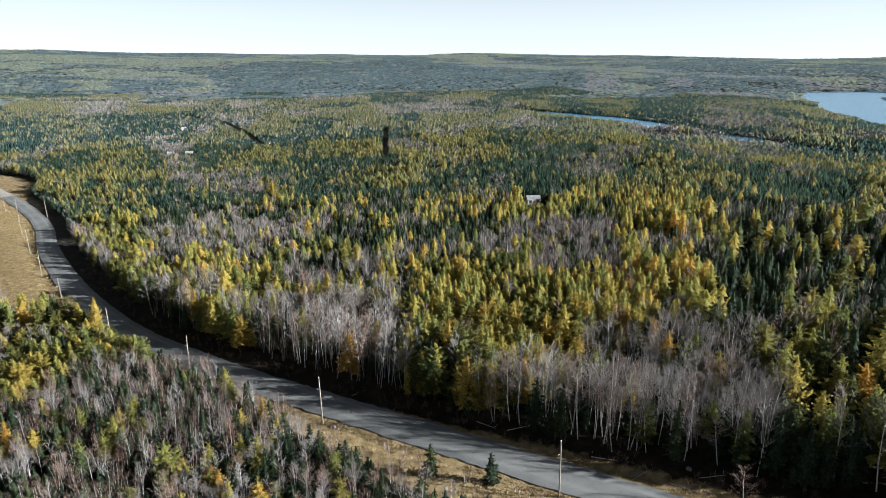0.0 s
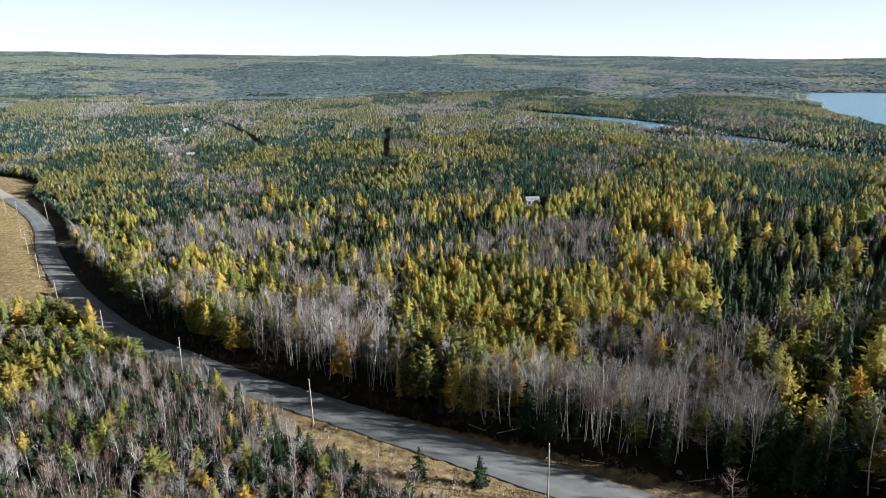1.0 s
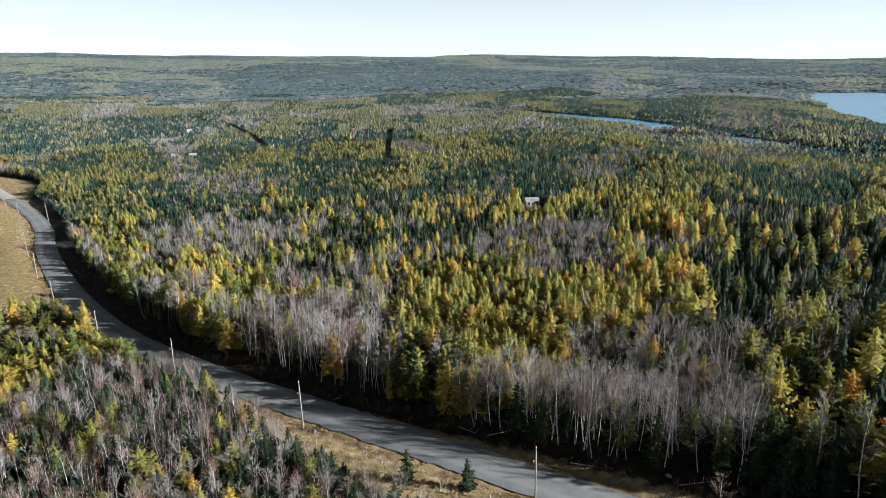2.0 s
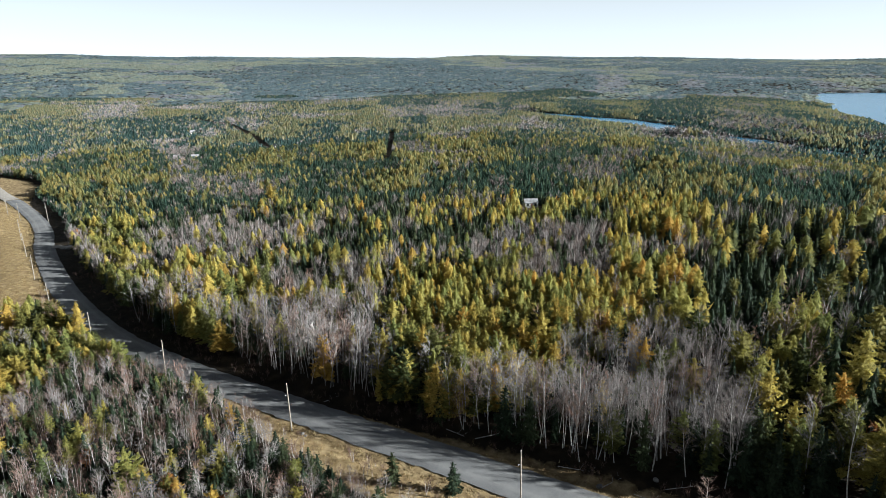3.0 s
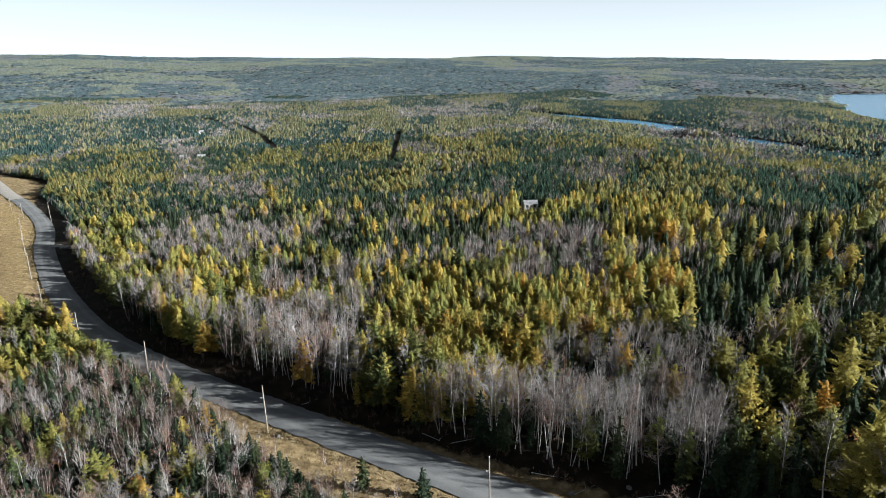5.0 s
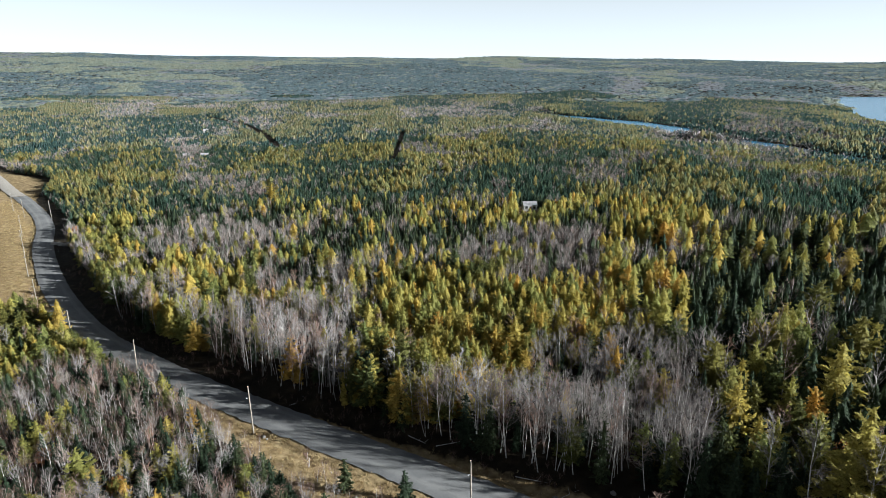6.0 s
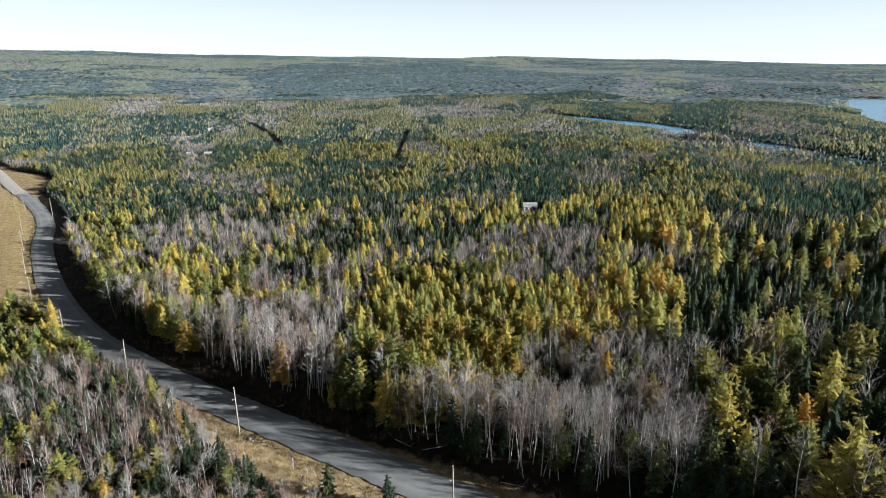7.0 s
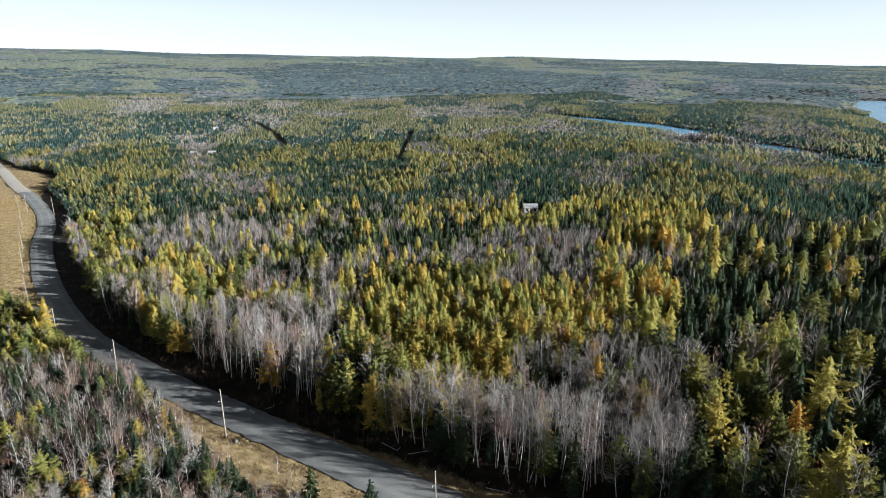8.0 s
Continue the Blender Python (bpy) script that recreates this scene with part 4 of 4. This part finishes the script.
def part(name, bm, material, parent, label=""):
    me = bpy.data.meshes.new(name)
    bm.to_mesh(me)
    bm.free()
    me.materials.append(material)
    ob = new(name, me)
    ob.parent = parent
    if label:
        tagged(ob, label)
    return ob


def rod(bm, a, b, r0, r1, sides=8):
    a, b = Vector(a), Vector(b)
    d = b - a
    m = Matrix.Translation((a + b) / 2) @ d.to_track_quat("Z", "Y").to_matrix().to_4x4()
    bmesh.ops.create_cone(bm, cap_ends=True, segments=sides, radius1=r0, radius2=r1, depth=d.length, matrix=m)


def utility_pole():
    root = new("utility_pole")
    bm = bmesh.new()
    rod(bm, (0, 0, -1.2), (0, 0, 9.7), 0.15, 0.10, 12)
    part("shaft", bm, POLE_WOOD, root)
    bm = bmesh.new()
    rod(bm, (0, 0, 9.68), (0, 0, 9.85), 0.02, 0.02)
    rod(bm, (0, 0, 9.82), (0, 0, 9.98), 0.07, 0.045)
    part("insulator", bm, PORCELAIN, root, "white porcelain pin insulator")
    bm = bmesh.new()
    box(bm, -0.28, 0, 7.6, 0.5, 0.06, 0.06)
    rod(bm, (-0.5, 0, 7.5), (-0.5, 0, 7.75), 0.05, 0.05)
    part("bracket", bm, STEEL, root, "galvanised steel neutral bracket")
    return tagged(root, "weathered grey wooden utility pole on the grassy verge", "utility pole", "utility poles along the road")


POLES = [(18.0, 82.6), (-22.7, 104.8), (-56.2, 126.4), (-84.2, 146.7), (-112.6, 174.4), (-141.2, 210), (-166.9, 243.9), (-190.3, 275.1), (-220.6, 319.1), (-236, 332), (-203.8, 316.3)]


def build_poles():
    first = utility_pole()
    rng = random.Random(4)
    for i, (x, y) in enumerate(POLES):
        z = float(ground_z(np.array([x]), np.array([y]))[0])
        m = pose(x, y, z, rng.uniform(-1.2, 1.2), rng.uniform(-1.5, 1.0), rng.uniform(20, 60))
        if i == 0:
            first.matrix_basis = m
        else:
            copy_thing(first, m)


build_poles()


def scatter_grass():
    """Dry tufts on the verge and in the openings, one mesh."""
    rng = np.random.default_rng(77)
    x, y = rng.uniform(-260, 70, 260000), rng.uniform(60, 420, 260000)
    keep = np.abs(beside(x, y, ROAD_LINE)[0] - 15) < 13
    x, y = x[keep], y[keep]
    d, side, along = beside(x, y, ROAD_LINE)
    keep = (rng.uniform(0.3, 1.0, len(x)) < meadow(x, y)) & (d > 4.3)
    x, y = x[keep], y[keep]
    z, n = ground_z(x, y), len(x)
    blades = 4
    a = np.repeat(np.stack([x, y, z - 0.05], 1), blades, 0)
    a[:, :2] += rng.normal(0, 0.16, (n * blades, 2))
    b = a + np.stack([rng.normal(0, 0.22, n * blades), rng.normal(0, 0.22, n * blades), rng.uniform(0.15, 0.55, n * blades)], 1)
    v, f = slivers(a, b, np.full(n * blades, 0.055), rng)
    ob = mesh_object("dry_grass", v, f, [STRAW], tint=np.repeat(rng.uniform(0, 1, n), blades))
    tagged(ob, "golden dry grass tufts on the road verge", "grass", kind="stuff")


scatter_grass()


def rusty_shrub():
    """Shrubs that have kept their orange leaves."""
    for i, (x, y, h) in enumerate([(54.5, 90.2, 4.6), (-35.9, 82.7, 5.0), (-25.5, 79.5, 4.6), (-71, 103, 4.0), (-54, 92, 3.6), (61, 86, 4.5), (79, 97, 5), (-160, 268, 5.5), (-157, 272, 4.6)]):
        (tv, tf), (cv, cf) = leafy_shrub(900 + i, h, 170)
        root = new("rusty_shrub")
        mesh_object("stem", tv, tf, [TWIGS], root)
        mesh_object("crown", cv, cf, [RUST], root)
        root.location = (x, y, float(ground_z(np.array([x]), np.array([y]))[0]))
        tagged(root, "shrub with rust-orange autumn leaves among bare trees", "shrub", "rusty shrubs")


rusty_shrub()


def house(x, y, turn, length, width, wall_h, roof_h):
    root = new("house")
    bm = bmesh.new()
    box(bm, 0, 0, wall_h / 2 - 1, length, width, wall_h + 2)
    for s in (-1, 1):
        v = [bm.verts.new(p) for p in ((s * length / 2, -width / 2, wall_h), (s * length / 2, width / 2, wall_h), (s * length / 2, 0, wall_h + roof_h))]
        bm.faces.new(v)
    part("wall", bm, SIDING, root)
    for s in (-1, 1):
        bm = bmesh.new()
        slope = math.atan2(roof_h, width / 2)
        m = Matrix.Translation((0, s * width / 4, wall_h + roof_h / 2 + 0.1)) @ Matrix.Rotation(-s * slope, 4, "X") @ Matrix.Diagonal((length + 0.8, math.hypot(width / 2, roof_h) + 0.5, 0.2, 1))
        bmesh.ops.create_cube(bm, size=1.0, matrix=m)
        part("roof", bm, SHINGLE, root)
    for wx in (-length * 0.3, length * 0.3):
        bm = bmesh.new()
        box(bm, wx, -width / 2 - 0.02, 1.5, 1.2, 0.08, 1.2)
        part("window", bm, PANE, root)
    bm = bmesh.new()
    box(bm, 0, -width / 2 - 0.02, 1.0, 0.95, 0.08, 2.05)
    part("door", bm, DOOR, root)
    root.matrix_basis = pose(x, y, float(ground_z(np.array([x]), np.array([y]))[0]), 0, 0, turn)
    return tagged(root, "small white house with a grey gable roof in a clearing", "house", "houses in the woods")


for spec in ((-349, 860, 40, 6, 4.5, 2.4, 1.8), (-186, 678, -35, 6, 4.5, 2.4, 1.8), (-176, 668, 60, 5, 4, 2.2, 1.6), (-250, 580, 30, 5.5, 4, 2.3, 1.6), (-236, 588, 25, 6.5, 4.5, 2.3, 1.6), (46, 316, 8, 6.5, 4.5, 2.4, 1.6)):
    house(*spec)


def fallen_log(x, y, turn, length, r):
    root = new("fallen_log")
    bm = bmesh.new()
    rod(bm, (-length / 2, 0, r * 0.8), (length / 2, 0, r * 0.8), r, r * 0.55, 7)
    part("stem", bm, BIRCH_BARK, root)
    for k, (s, a) in enumerate(((0.1, 0.9), (0.3, -0.7), (0.42, 0.8))):
        bm = bmesh.new()
        rod(bm, (s * length, 0, r), (s * length + 0.5, a * 0.9, r + 0.55), r * 0.4, 0.012, 5)
        part("snag", bm, BIRCH_BARK, root)
    root.matrix_basis = pose(x, y, float(ground_z(np.array([x]), np.array([y]))[0]), 0, 0, turn)
    tagged(root, "fallen pale birch log lying in the roadside brush", "log", "fallen logs")


for spec in ((14, 101.5, 20, 5, 0.12), (28, 91.5, -15, 6, 0.11), (33, 88, 35, 4, 0.1), (38, 84, -30, 5, 0.1), (43, 86, 10, 4.5, 0.1), (8, 103, -35, 4, 0.1), (-18, 116, 40, 4, 0.1)):
    fallen_log(*spec[:4], spec[4] * 0.6)


def boulder(x, y, size, seed):
    rng = random.Random(seed)
    bm = bmesh.new()
    bmesh.ops.create_icosphere(bm, subdivisions=2, radius=size)
    for v in bm.verts:
        k = 1 + 0.28 * noise.noise(v.co * (1.3 / size) + Vector((seed * 7.1, 0, 0)))
        v.co = Vector((v.co.x * k * 1.25, v.co.y * k, v.co.z * k * 0.7))
    ob = part("boulder", bm, ROCK, None)
    ob.matrix_basis = pose(x, y, float(ground_z(np.array([x]), np.array([y]))[0]) + size * 0.3, 0, 0, rng.uniform(0, 360))
    tagged(ob, "pale granite boulder beside the road", "rock", "roadside boulders")


for i, (x, y, size) in enumerate(((-20.4, 103.6, 0.35), (-19.6, 103.0, 0.22), (-110.2, 172.2, 0.5), (-108.8, 171.6, 0.4), (-83.0, 145.2, 0.4), (31, 87.5, 0.5), (40, 88, 0.45), (-158, 255.5, 0.7), (-155.5, 254.2, 0.6))):
    boulder(x, y, size, i)


def leaning_birch():
    """A bare birch bowed over by snow, beside the drive."""
    root = new("leaning_birch")
    t = np.linspace(0, 1, 9)
    line = np.stack([-4.5 * t ** 2, 1.0 * t, 7.5 * np.sin(t * 1.75)], 1)
    v, f = tube(line, 0.13 * (1 - t) + 0.02, 6)
    mesh_object("trunk", v, f, [BIRCH_BARK], root)
    rng = np.random.default_rng(5)
    a = line[3 + rng.integers(0, 6, 40)]
    b = a + rng.normal(0, 0.7, (40, 3)) + (-0.5, 0, -0.2)
    v, f = slivers(a, b, np.full(40, 0.03), rng)
    mesh_object("bare_crown", v, f, [TWIGS], root)
    root.location = (-165.5, 275, float(ground_z(np.array([-165.5]), np.array([275.0]))[0]))
    tagged(root, "pale leafless birch bowed over beside the drive", "tree")


leaning_birch()


def roadside_brush():
    """Low bare brush on the shaded verge and thin saplings on the grass, one mesh each."""
    rng = np.random.default_rng(88)
    shapes = [two_part(*bare_tree(950 + i, 10, 5.5, 6, 4, 1, 5.0, 2.0, 0.08, 2, 3)) for i in range(4)]
    for name, lo, hi, side_wanted, many, size, skins, label in (
            ("brush", 5.2, 13, 1, 420, (0.06, 0.16), [DARK_BARK, RED_TWIGS], "low brown brush and bramble on the shaded verge"),
            ("verge_saplings", 6.5, 17, -1, 420, (0.08, 0.26), [BIRCH_BARK, RED_TWIGS], "thin bare saplings in the dry grass")):
        x, y = rng.uniform(-130, 62, 40000), rng.uniform(60, 240, 40000)
        d, side, along = beside(x, y, ROAD_LINE)
        ok = np.nonzero((side == side_wanted) & (d > lo) & (d < hi) & (patches(x, y, 5, 61) > 0.45))[0][:many]
        size_now = rng.uniform(*size, len(ok))
        where = np.stack([x[ok], y[ok], ground_z(x[ok], y[ok]), size_now, size_now, rng.uniform(0, 6.28, len(ok))], 1)
        bake(name, shapes, where, skins, label, "brush")


roadside_brush()
